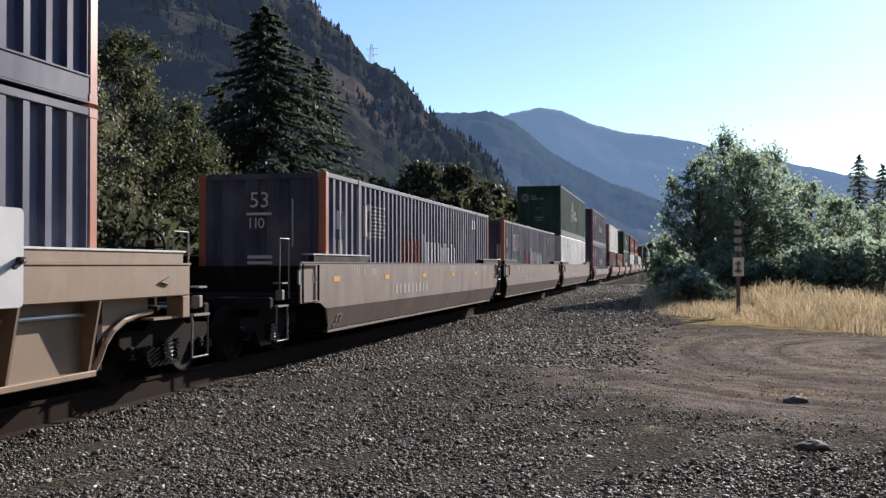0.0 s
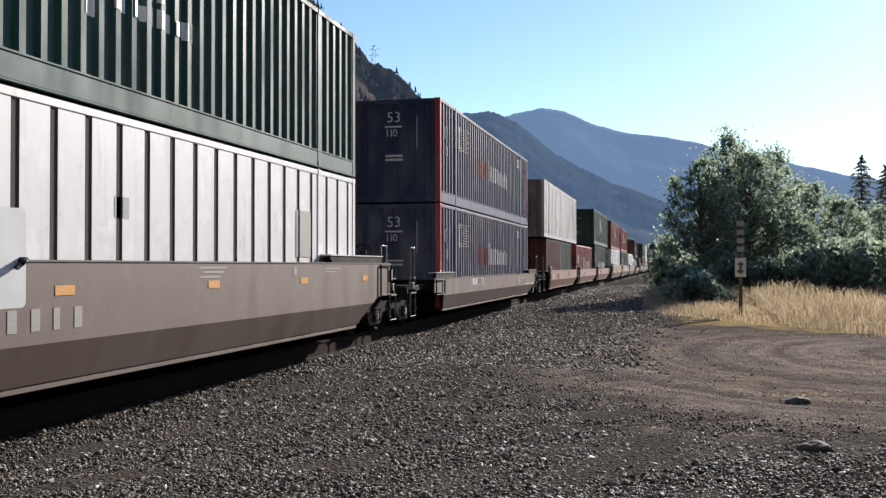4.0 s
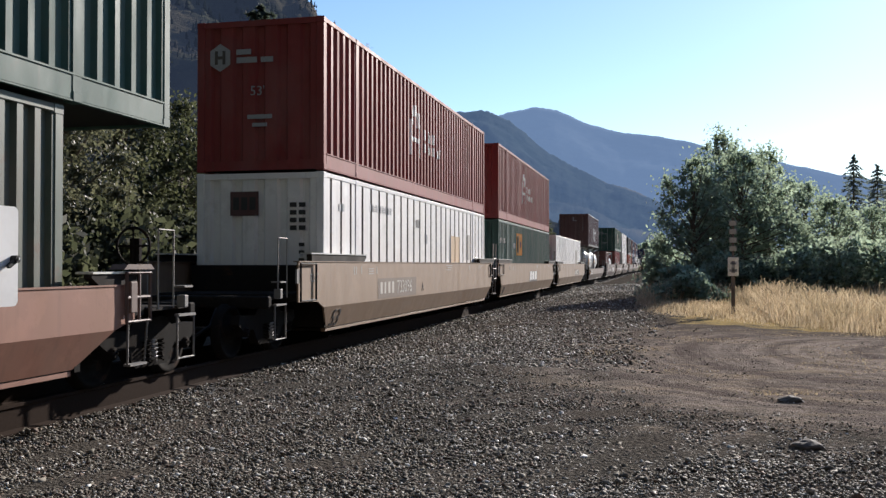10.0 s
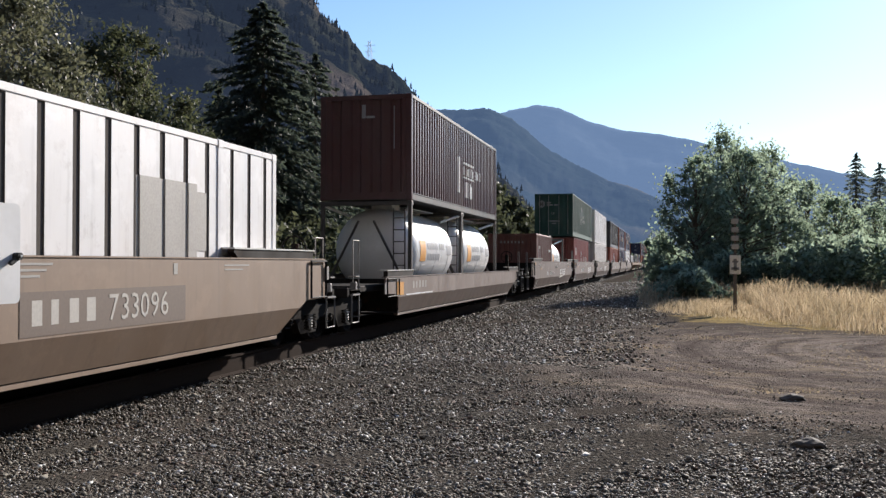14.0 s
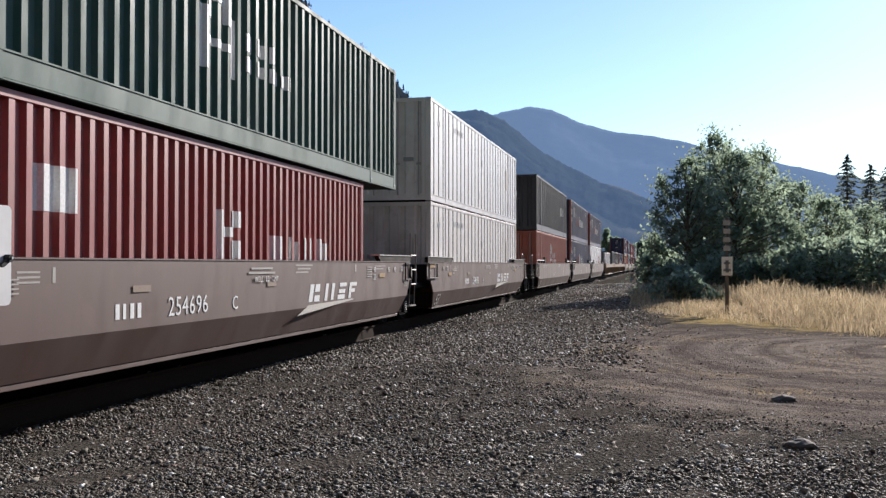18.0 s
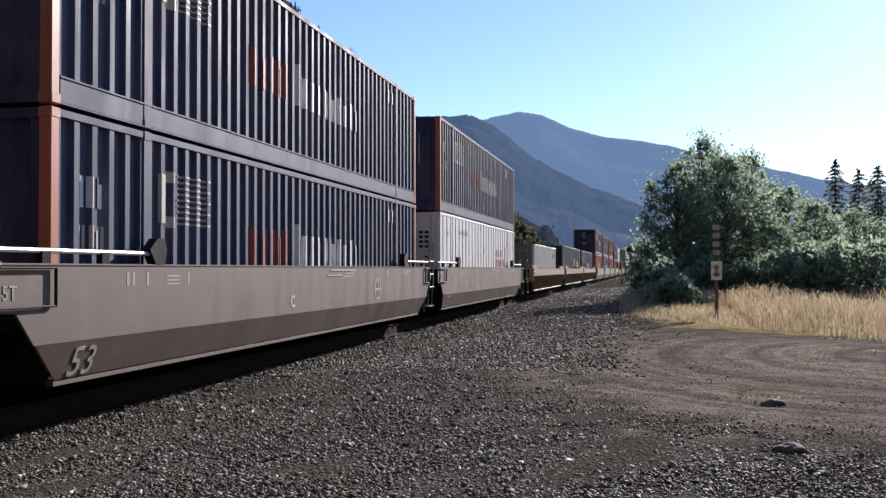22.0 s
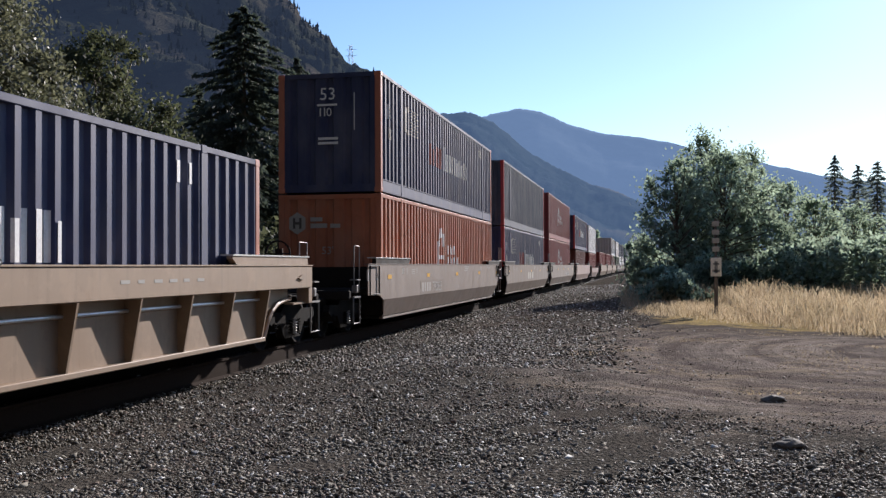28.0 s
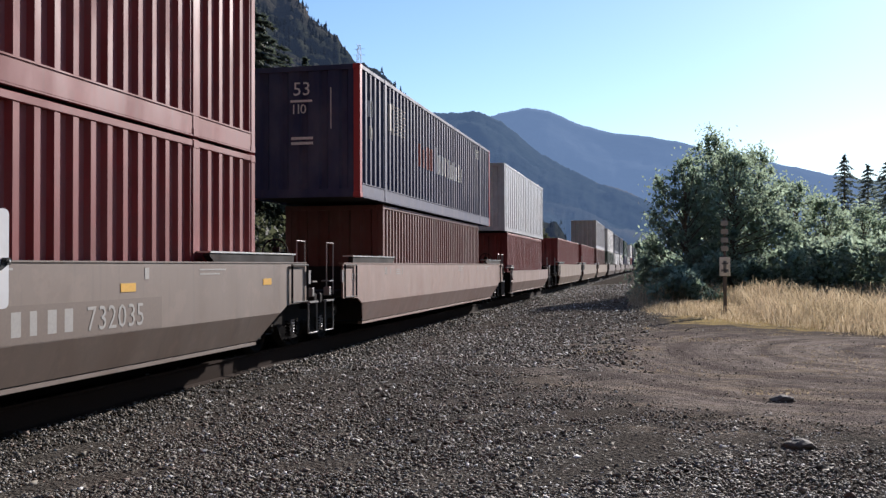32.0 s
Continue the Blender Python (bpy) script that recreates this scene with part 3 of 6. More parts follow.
def truck(parent, y, near):
    """A two-axle truck: side frames, bolster, coil springs, wheels on axles."""
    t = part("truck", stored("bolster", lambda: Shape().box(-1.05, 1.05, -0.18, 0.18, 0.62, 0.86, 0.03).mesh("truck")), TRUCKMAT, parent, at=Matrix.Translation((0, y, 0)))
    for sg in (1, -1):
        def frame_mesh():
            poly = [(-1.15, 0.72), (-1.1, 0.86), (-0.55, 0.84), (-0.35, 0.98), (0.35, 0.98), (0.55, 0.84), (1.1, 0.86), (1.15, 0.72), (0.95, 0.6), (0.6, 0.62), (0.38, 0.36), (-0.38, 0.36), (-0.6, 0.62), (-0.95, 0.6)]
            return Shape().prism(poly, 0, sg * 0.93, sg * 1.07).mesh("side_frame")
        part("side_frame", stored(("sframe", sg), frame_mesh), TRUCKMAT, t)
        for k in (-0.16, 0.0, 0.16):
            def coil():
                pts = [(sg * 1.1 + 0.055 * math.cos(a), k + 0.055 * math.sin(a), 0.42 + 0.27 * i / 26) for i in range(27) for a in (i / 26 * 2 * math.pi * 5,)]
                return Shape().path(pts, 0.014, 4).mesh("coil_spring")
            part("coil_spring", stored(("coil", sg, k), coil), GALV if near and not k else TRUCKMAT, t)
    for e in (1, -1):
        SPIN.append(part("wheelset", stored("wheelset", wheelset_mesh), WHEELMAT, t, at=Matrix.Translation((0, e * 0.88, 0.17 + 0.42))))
    return t


def end_gear(root, k, e, mat, coupled, brake):
    """Ladders, steps and pipes at one end of a unit."""
    y = e * k["top"]
    zt = k["zt"]
    h = k["half"]
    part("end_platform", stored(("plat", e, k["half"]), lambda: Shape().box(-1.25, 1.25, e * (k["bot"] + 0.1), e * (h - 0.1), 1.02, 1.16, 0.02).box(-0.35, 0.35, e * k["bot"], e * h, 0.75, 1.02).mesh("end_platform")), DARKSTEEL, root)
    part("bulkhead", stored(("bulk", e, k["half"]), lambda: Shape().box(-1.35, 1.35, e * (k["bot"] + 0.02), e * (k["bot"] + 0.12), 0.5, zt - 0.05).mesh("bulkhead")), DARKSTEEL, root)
    if coupled:
        part("coupler", stored(("coup", e, h), lambda: Shape().box(-0.1, 0.1, e * (h - 0.1), e * (h + 1.75), 0.85, 1.05, 0.03).box(-0.17, 0.17, e * (h + 1.35), e * (h + 1.8), 0.8, 1.1, 0.04).mesh("coupler")), DARKSTEEL, root)
        part("air_hose", stored(("hose", e, h), lambda: Shape().path([(0.45, e * (h + 1.0), 0.95), (0.5, e * (h + 1.3), 0.7), (0.4, e * (h + 1.6), 0.55), (0.2, e * (h + 1.8), 0.6)], 0.025).mesh("air_hose")), BLACK, root)
        part("end_sill", stored(("esill", e, h), lambda: Shape().box(-1.35, 1.35, e * (h + 0.85), e * (h + 1.0), 0.95, 1.15, 0.02).box(-1.3, 1.3, e * (h - 0.1), e * (h + 0.9), 1.08, 1.12).mesh("end_sill")), DARKSTEEL, root)
        for sg in (1, -1):
            part("sill_step", stored(("step", e, sg, h), lambda: Shape().path([(sg * 1.4, e * (h + 0.42), 1.0), (sg * 1.4, e * (h + 0.42), 0.45), (sg * 1.4, e * (h + 0.86), 0.45), (sg * 1.4, e * (h + 0.86), 1.0)], 0.016).box(
                sg * 1.36, sg * 1.43, e * (h + 0.42), e * (h + 0.86), 0.99, 1.02).mesh("sill_step")), STEPMAT, root)
            part("hand_rail", stored(("rail", e, sg, h), lambda: Shape().path([(sg * 1.3, e * (h + 0.5), 1.1), (sg * 1.3, e * (h + 0.5), 2.1), (sg * 1.3, e * (h + 0.12), 2.1), (sg * 1.3, e * (h + 0.12), 1.1)], 0.013).mesh("hand_rail")), RAILMAT, root)
            part("bracket", stored(("brk", e, sg, h), lambda: Shape().box(sg * 1.3, sg * 1.42, e * (h + 0.58), e * (h + 0.68), 1.1, 1.26, 0.01).box(sg * 1.28, sg * 1.45, e * (h + 0.52), e * (h + 0.74), 1.36, 1.385).mesh("bracket")), STEPMAT, root)
    if brake:
        def brake_mesh():
            pts = [(0.24 * math.cos(a) + 0.75, e * (h + 0.45), 1.9 + 0.24 * math.sin(a)) for a in [2 * math.pi * i / 20 for i in range(20)]]
            s = Shape().path(pts, 0.018, 5, True)
            for i in range(0, 20, 5):
                s.tube(pts[i], (0.75, e * (h + 0.45), 1.9), 0.014, 5)
            return s.mesh("brake_wheel")
        part("brake_wheel", stored(("bwheel", e, h), brake_mesh), DARKSTEEL, root)
        part("brake_stand", stored(("bstand", e, h), lambda: Shape().box(0.68, 0.82, e * (h + 0.47), e * (h + 0.55), 1.1, 2.0, 0.01).mesh("brake_stand")), DARKSTEEL, root)


def ladder_part(root, y, z0, z1):
    """A steel ladder that stands out over the side, with a wire step under it."""
    def make():
        s = Shape()
        for d in (-0.26, 0.26):
            s.tube((1.46, y + d, z0), (1.46, y + d, z1), 0.024, 8)
        for i in range(3):
            z = z0 + 0.02 + i * 0.36
            s.tube((1.46, y - 0.26, z), (1.46, y + 0.26, z), 0.02, 8)
        return s.mesh("ladder")
    a = part("ladder", stored(("lad", y, z0, z1), make), RAILMAT, root)
    part("step", stored(("ladstep", y, z0), lambda: Shape().path([(1.44, y - 0.22, z0), (1.42, y - 0.26, 0.62), (1.42, y + 0.26, 0.62), (1.44, y + 0.22, z0)], 0.012).box(1.36, 1.46, y - 0.28, y + 0.28, 0.6, 0.63).mesh("step")), RAILMAT, a)


def well_car(kind, mat, label, near_end=False, far_end=False, marks=(), reflectors=0, guard_mat=None, amber=None, rods=False):
    """One unit of a container car: sides, floor, platforms, gear and trucks; its origin is on the ground under its middle."""
    k = KINDS[kind]
    root = new("well_car")
    tagged(root, label, "rail car", "well cars of the train")
    top, bot, zt, zf, zb = k["top"], k["bot"], k["zt"], k["zf"], k["zb"]
    g0, g1 = k["guard"]
    joined = kind == "long" and not far_end
    far_top = (8.42 if mat in (TAN, TAN2) else 8.7) if joined else 9.78 if kind == "long" else 9.8 if kind == "ribbed" and far_end else top
    near_top = 9.82 if kind == "long" and near_end else top
    for sg in (1, -1):
        X = sg * 1.5
        if kind == "ribbed":
            part("top_sill", stored((kind, "sill", sg, far_top), lambda: Shape().box(sg * 1.31, sg * 1.57, -top, far_top, zf, zt - 0.012, 0.012).box(sg * 1.31, sg * 1.585, -top, far_top, zt - 0.012, zt + 0.008).mesh("top_sill")), mat, root)
            arch = [(-bot - 0.75, zf), (-bot - 0.45, 1.05), (-bot - 0.12, 0.86), (-bot + 0.1, zb + 0.05), (bot - 0.1, zb + 0.05)]
            if far_end:
                bend = [(bot + 0.02, 0.62), (bot + 0.12, 0.78), (bot + 0.28, 0.92), (bot + 0.5, 1.02), (bot + 0.8, 1.08), (bot + 1.1, 1.1)]
                arch += [*bend, (bot + 1.1, zf)]
                part("arch_rim", stored((kind, "rim", sg), lambda: Shape().path([(sg * 1.38, y, z) for y, z in [(bot - 0.08, zb + 0.06), *bend]], 0.035, 6).mesh("arch_rim")), mat, root)
            else:
                arch += [(bot + 0.12, 0.86), (bot + 0.45, 1.05), (bot + 0.75, zf)]
            part("side_sheet", stored((kind, "sheet", sg, far_end), lambda: Shape().prism(arch, 0, sg * 1.31, sg * 1.33).mesh("side_sheet")), mat, root)
            part("bottom_chord", stored((kind, "chord", sg), lambda: Shape().box(sg * 1.3, sg * 1.43, -bot + 0.1, bot - 0.1, zb, zb + 0.07, 0.01).mesh("bottom_chord")), mat, root)
            part("pipe", stored((kind, "pipe", sg), lambda: Shape().tube((sg * 1.37, -bot + 0.2, 1.13), (sg * 1.37, bot - 0.2, 1.13), 0.024, 8).mesh("pipe")), PIPEMAT, root)
            for e in (1, -1):
                q = far_top if e > 0 else top
                part("end_post", stored((kind, "epost", sg, e, q), lambda: Shape().box(sg * 1.33, sg * 1.56, e * (q - 0.16), e * (q + 0.02), 1.0, zf - 0.002, 0.01).box(sg * 1.33, sg * 1.5, e * (q - 0.75), e * (q - 0.16), 1.0, 1.03).mesh("end_post")), mat, root)
                part("lifting_lug", stored((kind, "lug", sg, e, q), lambda: Shape().prism([(e * (q - 0.75), 1.46), (e * (q - 0.55), 1.52), (e * (q - 0.4), 1.48), (e * (q - 0.55), 1.42)], 0, sg * 1.57, sg * 1.6).mesh("lifting_lug")), mat, root)
            for i in range(13):
                y = (i - 6) * 1.36 * 0.965
                part("rib", stored((kind, "rib", sg), lambda: Shape().prism([(sg * 1.33, zf + 0.002), (sg * 1.56, zf + 0.002), (sg * 1.42, zb + 0.07), (sg * 1.33, zb + 0.07)], 1, -0.018, 0.018).mesh("rib")), mat, root, at=Matrix.Translation((0, y, 0)))
        else:
            c = bot + 0.55
            far_c, far_bot = (far_top - 0.28, far_top - 0.5) if joined else (c, bot)
            fold = zt - 0.48 if kind == "long" else zf + 0.08
            corner = [(far_top, zt - 0.46), (far_c + 0.02, zf)] if joined else [(far_top, 1.02 if kind == "long" else fold + 0.02), (c + 0.3, 1.0 if kind == "long" else fold), (c + 0.02, zf)]
            near = [(-c - 0.02, zf), (-c - 0.3, 1.0 if near_top > top else fold), (-near_top, 1.02 if near_top > top else fold + 0.02)]
            poly = [(-near_top, zt), (far_top, zt), *corner, *near]
            side = part("side_plate", stored((kind, "side", sg, near_top, far_top), lambda: Shape().prism(poly, 0, sg * 1.47, X).mesh("side_plate")), mat, root)

            def low_mesh():
                s = Shape()
                a, b = [(X, y, zf - 0.002) for y in (-c, -c * 0.5, 0, c * 0.5, far_c)], [(sg * 1.335, y, zb + 0.07) for y in (-bot, -bot * 0.5, 0, bot * 0.5, far_bot)]
                for off in (0, -0.03 * sg):
                    s.add([(x + off, y, z) for x, y, z in a + b], [(i, i + 1, i + 6, i + 5) for i in range(4)])
                return s.mesh("lower_skirt")
            part("lower_skirt", stored((kind, "low", sg, far_top), low_mesh), mat, root)
            part("bottom_chord", stored((kind, "chord", sg, far_top), lambda: Shape().box(sg * 1.23, sg * 1.322, -bot, far_bot, zb, zb + 0.055, 0.004).mesh("bottom_chord")), mat, root)
            part("joint", stored((kind, "joint", sg, far_top), lambda: Shape().box(sg * 1.24, sg * 1.31, -bot, far_bot, zb + 0.057, zb + 0.073).mesh("joint")), BLACK, root)
            part("top_lip", stored((kind, "lip", sg, near_top, far_top), lambda: Shape().box(sg * 1.4, sg * 1.512, -near_top + 0.01, far_top - 0.01, zt, zt + 0.018).mesh("top_lip")), mat, side)
            for e in (1, -1):
                if kind == "short":
                    def frame_of_bars():
                        f = Shape().path([(sg * 1.54, e * 6.82, 1.56), (sg * 1.54, e * 7.32, 1.56), (sg * 1.54, e * 7.32, 1.0), (sg * 1.54, e * 6.82, 1.0)], 0.024, 6, True)
                        f.tube((sg * 1.54, e * 6.82, 1.28), (sg * 1.54, e * 7.32, 1.28), 0.02).tube((sg * 1.54, e * 7.08, 1.0), (sg * 1.54, e * 7.08, 1.56), 0.018)
                        return f.box(sg * 1.48, sg * 1.56, e * 6.88, e * 7.02, 1.1, 1.46, 0.01).mesh("grab_frame")
                    gf = part("grab_frame", stored((kind, "grab", sg, e), frame_of_bars), SHORTSTEEL, root)
                    part("step", stored((kind, "sstep", sg, e), lambda: Shape().path([(sg * 1.53, e * 6.86, 1.0), (sg * 1.5, e * 6.9, 0.5), (sg * 1.5, e * 7.26, 0.5), (sg * 1.53, e * 7.28, 1.0)], 0.014).box(sg * 1.45, sg * 1.54, e * 6.9, e * 7.26, 0.485, 0.51).mesh("step")), STEPMAT, gf)
                    part("cap_plate", stored((kind, "capp", sg, e), lambda: Shape().prism([(e * 6.7, 1.6), (e * 7.35, 1.6), (e * 7.28, 1.66), (e * 6.78, 1.66)], 0, sg * 1.38, sg * 1.58).mesh("cap_plate")), SHORTSTEEL, gf)
                else:
                    q = far_top if e > 0 else near_top
                    gw, gh = (0.74, 0.66) if q > 9.5 else (0.5 if e > 0 else 0.95, 0.42)
                    part("grab_frame", stored((kind, "grab", sg, e, q), lambda: Shape().path([(sg * 1.535, e * (q - 0.02), zt - 0.03), (sg * 1.535, e * (q - gw), zt - 0.03), (sg * 1.535, e * (q - gw), zt - gh), (sg * 1.535, e * (q - 0.02), zt - gh)], 0.02, 6, True).mesh("grab_frame")), BLACK, root)
                    part("placard_holder", stored((kind, "plh", sg, e, q), lambda: Shape().box(sg * 1.5, sg * 1.53, e * (q + 0.02), e * (q + 0.14), zt - 0.36, zt - 0.12).mesh("placard_holder")), STEPMAT, root)
        for e in (1, -1):
            g1 = k["guard"][1] + (0.0 if e < 0 else -0.4 if joined else far_top - top if kind == "ribbed" else 0.0)
            gm = guard_mat or GUIDE
            if rods:
                gg = part("container_guide", stored((kind, "rod", sg, e, g1), lambda: Shape().tube((sg * 1.46, e * g0, zt + 0.15), (sg * 1.46, e * g1, zt + 0.15), 0.028, 8).mesh("container_guide")), PALECAP, root)
                part("guide_bracket", stored((kind, "rbrk", sg, e), lambda: Shape().prism([(e * (g0 - 0.12), zt + 0.2), (e * (g0 - 0.05), zt + 0.34), (e * (g0 + 0.12), zt + 0.34), (e * (g0 + 0.3), zt + 0.2), (e * (g0 + 0.16), zt + 0.02), (e * (g0 - 0.06), zt + 0.02)], 0, sg * 1.4, sg * 1.52).mesh("guide_bracket")), GUIDE, gg)
                for q in (0.4, 0.75):
                    part("guide_bracket", stored((kind, "rb2", sg, e, q, g1), lambda: Shape().box(sg * 1.42, sg * 1.5, e * (g0 + (g1 - g0) * q) - 0.07, e * (g0 + (g1 - g0) * q) + 0.07, zt, zt + 0.14).mesh("guide_bracket")), GUIDE, gg)
                continue
            gg = part("container_guide", stored((kind, "guide", sg, e, g1), lambda: Shape().prism([(e * g0, zt + 0.1), (e * g0, zt + 0.14), (e * g1, zt + 0.14), (e * g1, zt + 0.01), (e * (g0 + 0.15), zt + 0.01)], 0, sg * 1.4, sg * 1.5).mesh("container_guide")), gm, root)
            part("guide_cap", stored((kind, "cap", sg, e, g1), lambda: Shape().box(sg * 1.3, sg * 1.515, e * g0, e * (g1 + 0.05), zt + 0.142, zt + 0.165).mesh("guide_cap")), PALECAP, gg)
    part("well_floor", stored((kind, "floor"), lambda: Shape().box(-1.22, 1.22, -bot, bot, zb + 0.01, zb + 0.06).mesh("well_floor")), DARKSTEEL, root)
    end_gear(root, k, 1, mat, far_end, far_end)
    end_gear(root, k, -1, mat, near_end, False)
    truck(root, k["half"] + (0.35 if far_end else 0.0), True)
    if near_end:
        truck(root, -k["half"] - 0.35, True)
    if not far_end and kind != "short":
        ladder_part(root, k["half"] - 0.5, 1.13, 2.42 if kind != "ribbed" else 2.3)
    for i in range(reflectors):
        y = -top + 1.2 + i * (2 * top - 2.4) / max(1, reflectors - 1)
        part("reflector", stored((kind, "refl"), lambda: Shape().box(1.501, 1.506, -0.16, 0.16, zt - 0.34, zt - 0.24).mesh("reflector")), amber or AMBER, root, "faded yellow reflective patch", at=Matrix.Translation((0, y, 0)))
    for i, m in enumerate(marks):
        if isinstance(m[0], str):
            text, y, z, size, mm = m
            high = z > zf or kind == "ribbed"
            x = (1.502 if kind != "ribbed" else 1.572 if z > zf else 1.333) + 0.0005 * i + 0.001
            turn = ON_SIDE if high else Euler((radians(90 + 22), 0, radians(90))).to_matrix().to_4x4()
            letters(text, size, mm, root, put(x if high else 1.507 - 0.17 * (zf - z) / (zf - zb - 0.06), y, z, turn))
        else:
            y, z, mm = m[1], m[2], m[3]
            fx = (1.501 if kind != "ribbed" else 1.571 if z > zf else 1.331) + 0.0005 * i
            if isinstance(m[0], tuple):
                part("lettering", Shape().prism([(y + a, z + b) for a, b in m[0]], 0, fx, fx + 0.002), mm, root)
            else:
                for a, b, c2, d in m[0]:
                    part("lettering", Shape().box(fx, fx + 0.002, y + a, y + b, z + c2, z + d), mm, root)
    return root
# ---- the train ----
TRACK_X = -7.515
MOVERS = []


def gone(t):
    """How far the train has rolled since the start, gathering speed."""
    return 13.1987 * t + 0.047297 * t * t - 0.00014154 * t ** 3


def on_train(ob, u, z):
    """Place a thing on the train, u metres up the line from the camera at the start."""
    ob.location = (TRACK_X, u, z)
    MOVERS.append((ob, u, z))
    return ob


def word(n, w, gap, h, tall_first=0.0):
    """Bars in the place of letters that spell a name."""
    out = []
    for i in range(n):
        a = i * (w + gap)
        out += [(a, a + w * 0.34, 0, h + (tall_first if i == 0 else 0)), (a + w * 0.58, a + w * 0.92, 0, h * (0.8 if i % 2 else 1.0))]
    return out


def comb(n, w, gap, h):
    """A plain bar in the place of each letter."""
    return [(i * (w + gap) + w * 0.12, i * (w + gap) + w * (0.62 if i % 3 == 1 else 0.78), h * 0.08, h * 0.92) for i in range(n)]


def word_marks(y, z, n, w, gap, h, m, tall=0.0):
    return [(y + a, y + b, z + c, z + d, m) for a, b, c, d in word(n, w, gap, h, tall)]


def stacktrain_marks():
    """White name low on the side, red name before it, a ring with lines at the head."""
    out = word_marks(-0.8, 1.2, 10, 0.29, 0.075, 0.56, WHITEMARK, 0.2)
    out += word_marks(-2.95, 1.2, 5, 0.29, 0.09, 0.62, REDMARK)
    for i in range(9):
        out.append((-5.3, -4.3 - 0.1 * (i % 2), 1.75 + 0.08 * i, 1.78 + 0.08 * i, PALEMARK))
    out += [(-5.75, -5.62, 1.75, 2.4, PALEMARK), (-5.62, -5.35, 2.3, 2.45, PALEMARK), (-5.62, -5.35, 1.7, 1.85, PALEMARK)]
    out += word_marks(-7.45, 1.85, 2, 0.2, 0.06, 0.36, WHITEMARK) + word_marks(-7.5, 1.35, 3, 0.16, 0.03, 0.3, PALEMARK)
    out += [(5.3, 5.45, 2.3, 2.6, WHITEMARK), (5.65, 5.78, 2.3, 2.6, WHITEMARK)]
    return out


def hub_marks(m=WHITEMARK):
    """A tall pointed emblem and two short words beside it."""
    return [(-1.9, -1.68, 1.0, 1.9, m), (-0.97, -0.75, 1.0, 1.9, m), (-1.68, -1.5, 1.75, 2.15, m), (-1.5, -1.15, 2.02, 2.3, m), (-1.15, -0.97, 1.75, 2.15, m), (-1.68, -0.97, 1.36, 1.48, m)] + word_marks(-0.4, 1.52, 3, 0.3, 0.1, 0.28, m) + word_marks(-0.4, 1.2, 5, 0.3, 0.1, 0.24, m)


def hub_end(m=GREYMARK):
    hexagon = [(0.24 * math.cos(radians(30 + 60 * i)), 0.27 * math.sin(radians(30 + 60 * i))) for i in range(6)]
    return [(hexagon, -0.82, 2.2, 0, m), ((0.06, 0.26), -0.93, 2.07, 0, DARKFRAME), ((0.06, 0.26), -0.77, 2.07, 0, DARKFRAME), ((0.1, 0.06), -0.87, 2.17, 0, DARKFRAME),
            ((0.3, 0.1), -0.48, 2.24, 0, m), ((0.42, 0.11), -0.48, 2.08, 0, m), ((0.25, 0.1), 0.02, 2.08, 0, m), ("53'", -0.2, 1.45, 0.26, m), ((0.5, 0.08), -0.25, 1.0, 0, m), ((0.3, 0.07), -0.15, 0.85, 0, m)]


def number_end(m=WHITEMARK):
    return [("53", -0.25, 2.25, 0.42, m), ("110", -0.3, 1.85, 0.3, m), ((0.5, 0.05), -0.3, 2.1, 0, m), ((0.5, 0.06), -0.28, 1.28, 0, m), ((0.5, 0.06), -0.28, 1.17, 0, m), ((0.02, 0.9), 0.62, 1.5, 0, m)]


def upright_code(m=BLACKMARK):
    return [((0.11, 0.07), 0.8, 0.62 + 0.145 * i, 0, m) for i in range(7)] + [((0.13, 0.085), 0.8, 1.8 + 0.145 * i, 0, m) for i in range(4)] + [((0.13, 0.085), 0.62, 1.8 + 0.145 * i, 0, m) for i in range(4)] + [((0.58, 0.46), -0.6, 2.08, 0, PLUM)] + [((0.12, 0.24), -0.54 + 0.17 * i, 2.19, 0, BLACKMARK) for i in range(3)]


def white_marks(m=GREYMARK):
    return word_marks(-5.2, 2.3, 9, 0.14, 0.05, 0.16, m) + [(5.0, 5.7, 1.3, 2.1, DIMMARK), (-7.2, -6.9, 2.2, 2.35, m), (-0.4, -0.1, 1.7, 1.95, m), (-1.0, -0.7, 0.5, 0.8, m)]


def box53(style, mat, label, **kw):
    return freight_container(16.15, 2.896, style, mat, label, **kw)


def box40(style, mat, label, tall=2.896, length=12.19, **kw):
    return freight_container(length, tall, style, mat, label, **kw)


ZB = 0.51
UP = ZB + 2.896 + 0.03
blue_kw = dict(post=ORANGEPOST, marks=stacktrain_marks(), end_marks=number_end())


def blue53(label="navy corrugated steel container with orange corner posts", mat=None):
    return box53("corrugated", mat or BLUE, label, **blue_kw)


def marks_long(m, extra=()):
    """The lettering that most car sides carry: class bars, dimensions, a number in bars."""
    return [([(0, 0.05, 0, 0.16), (0.12, 0.17, 0, 0.16), (0.45, 0.5, 0, 0.16), (0.95, 1.3, 0.1, 0.12), (0.95, 1.3, 0.05, 0.07), (0.95, 1.3, 0, 0.02), (1.5, 1.55, 0, 0.16)], -6.9, 1.46, m),
            ("125T", -9.3, 1.36, 0.2, m), ([(0, 0.8, 0.12, 0.145), (0.1, 0.7, 0.06, 0.085), (0, 0.6, 0, 0.025), (3.2, 3.3, 0, 0.14), (4.6, 5.4, 0.1, 0.12), (4.6, 5.2, 0.04, 0.06)], 1.2, 1.5, m), *extra]


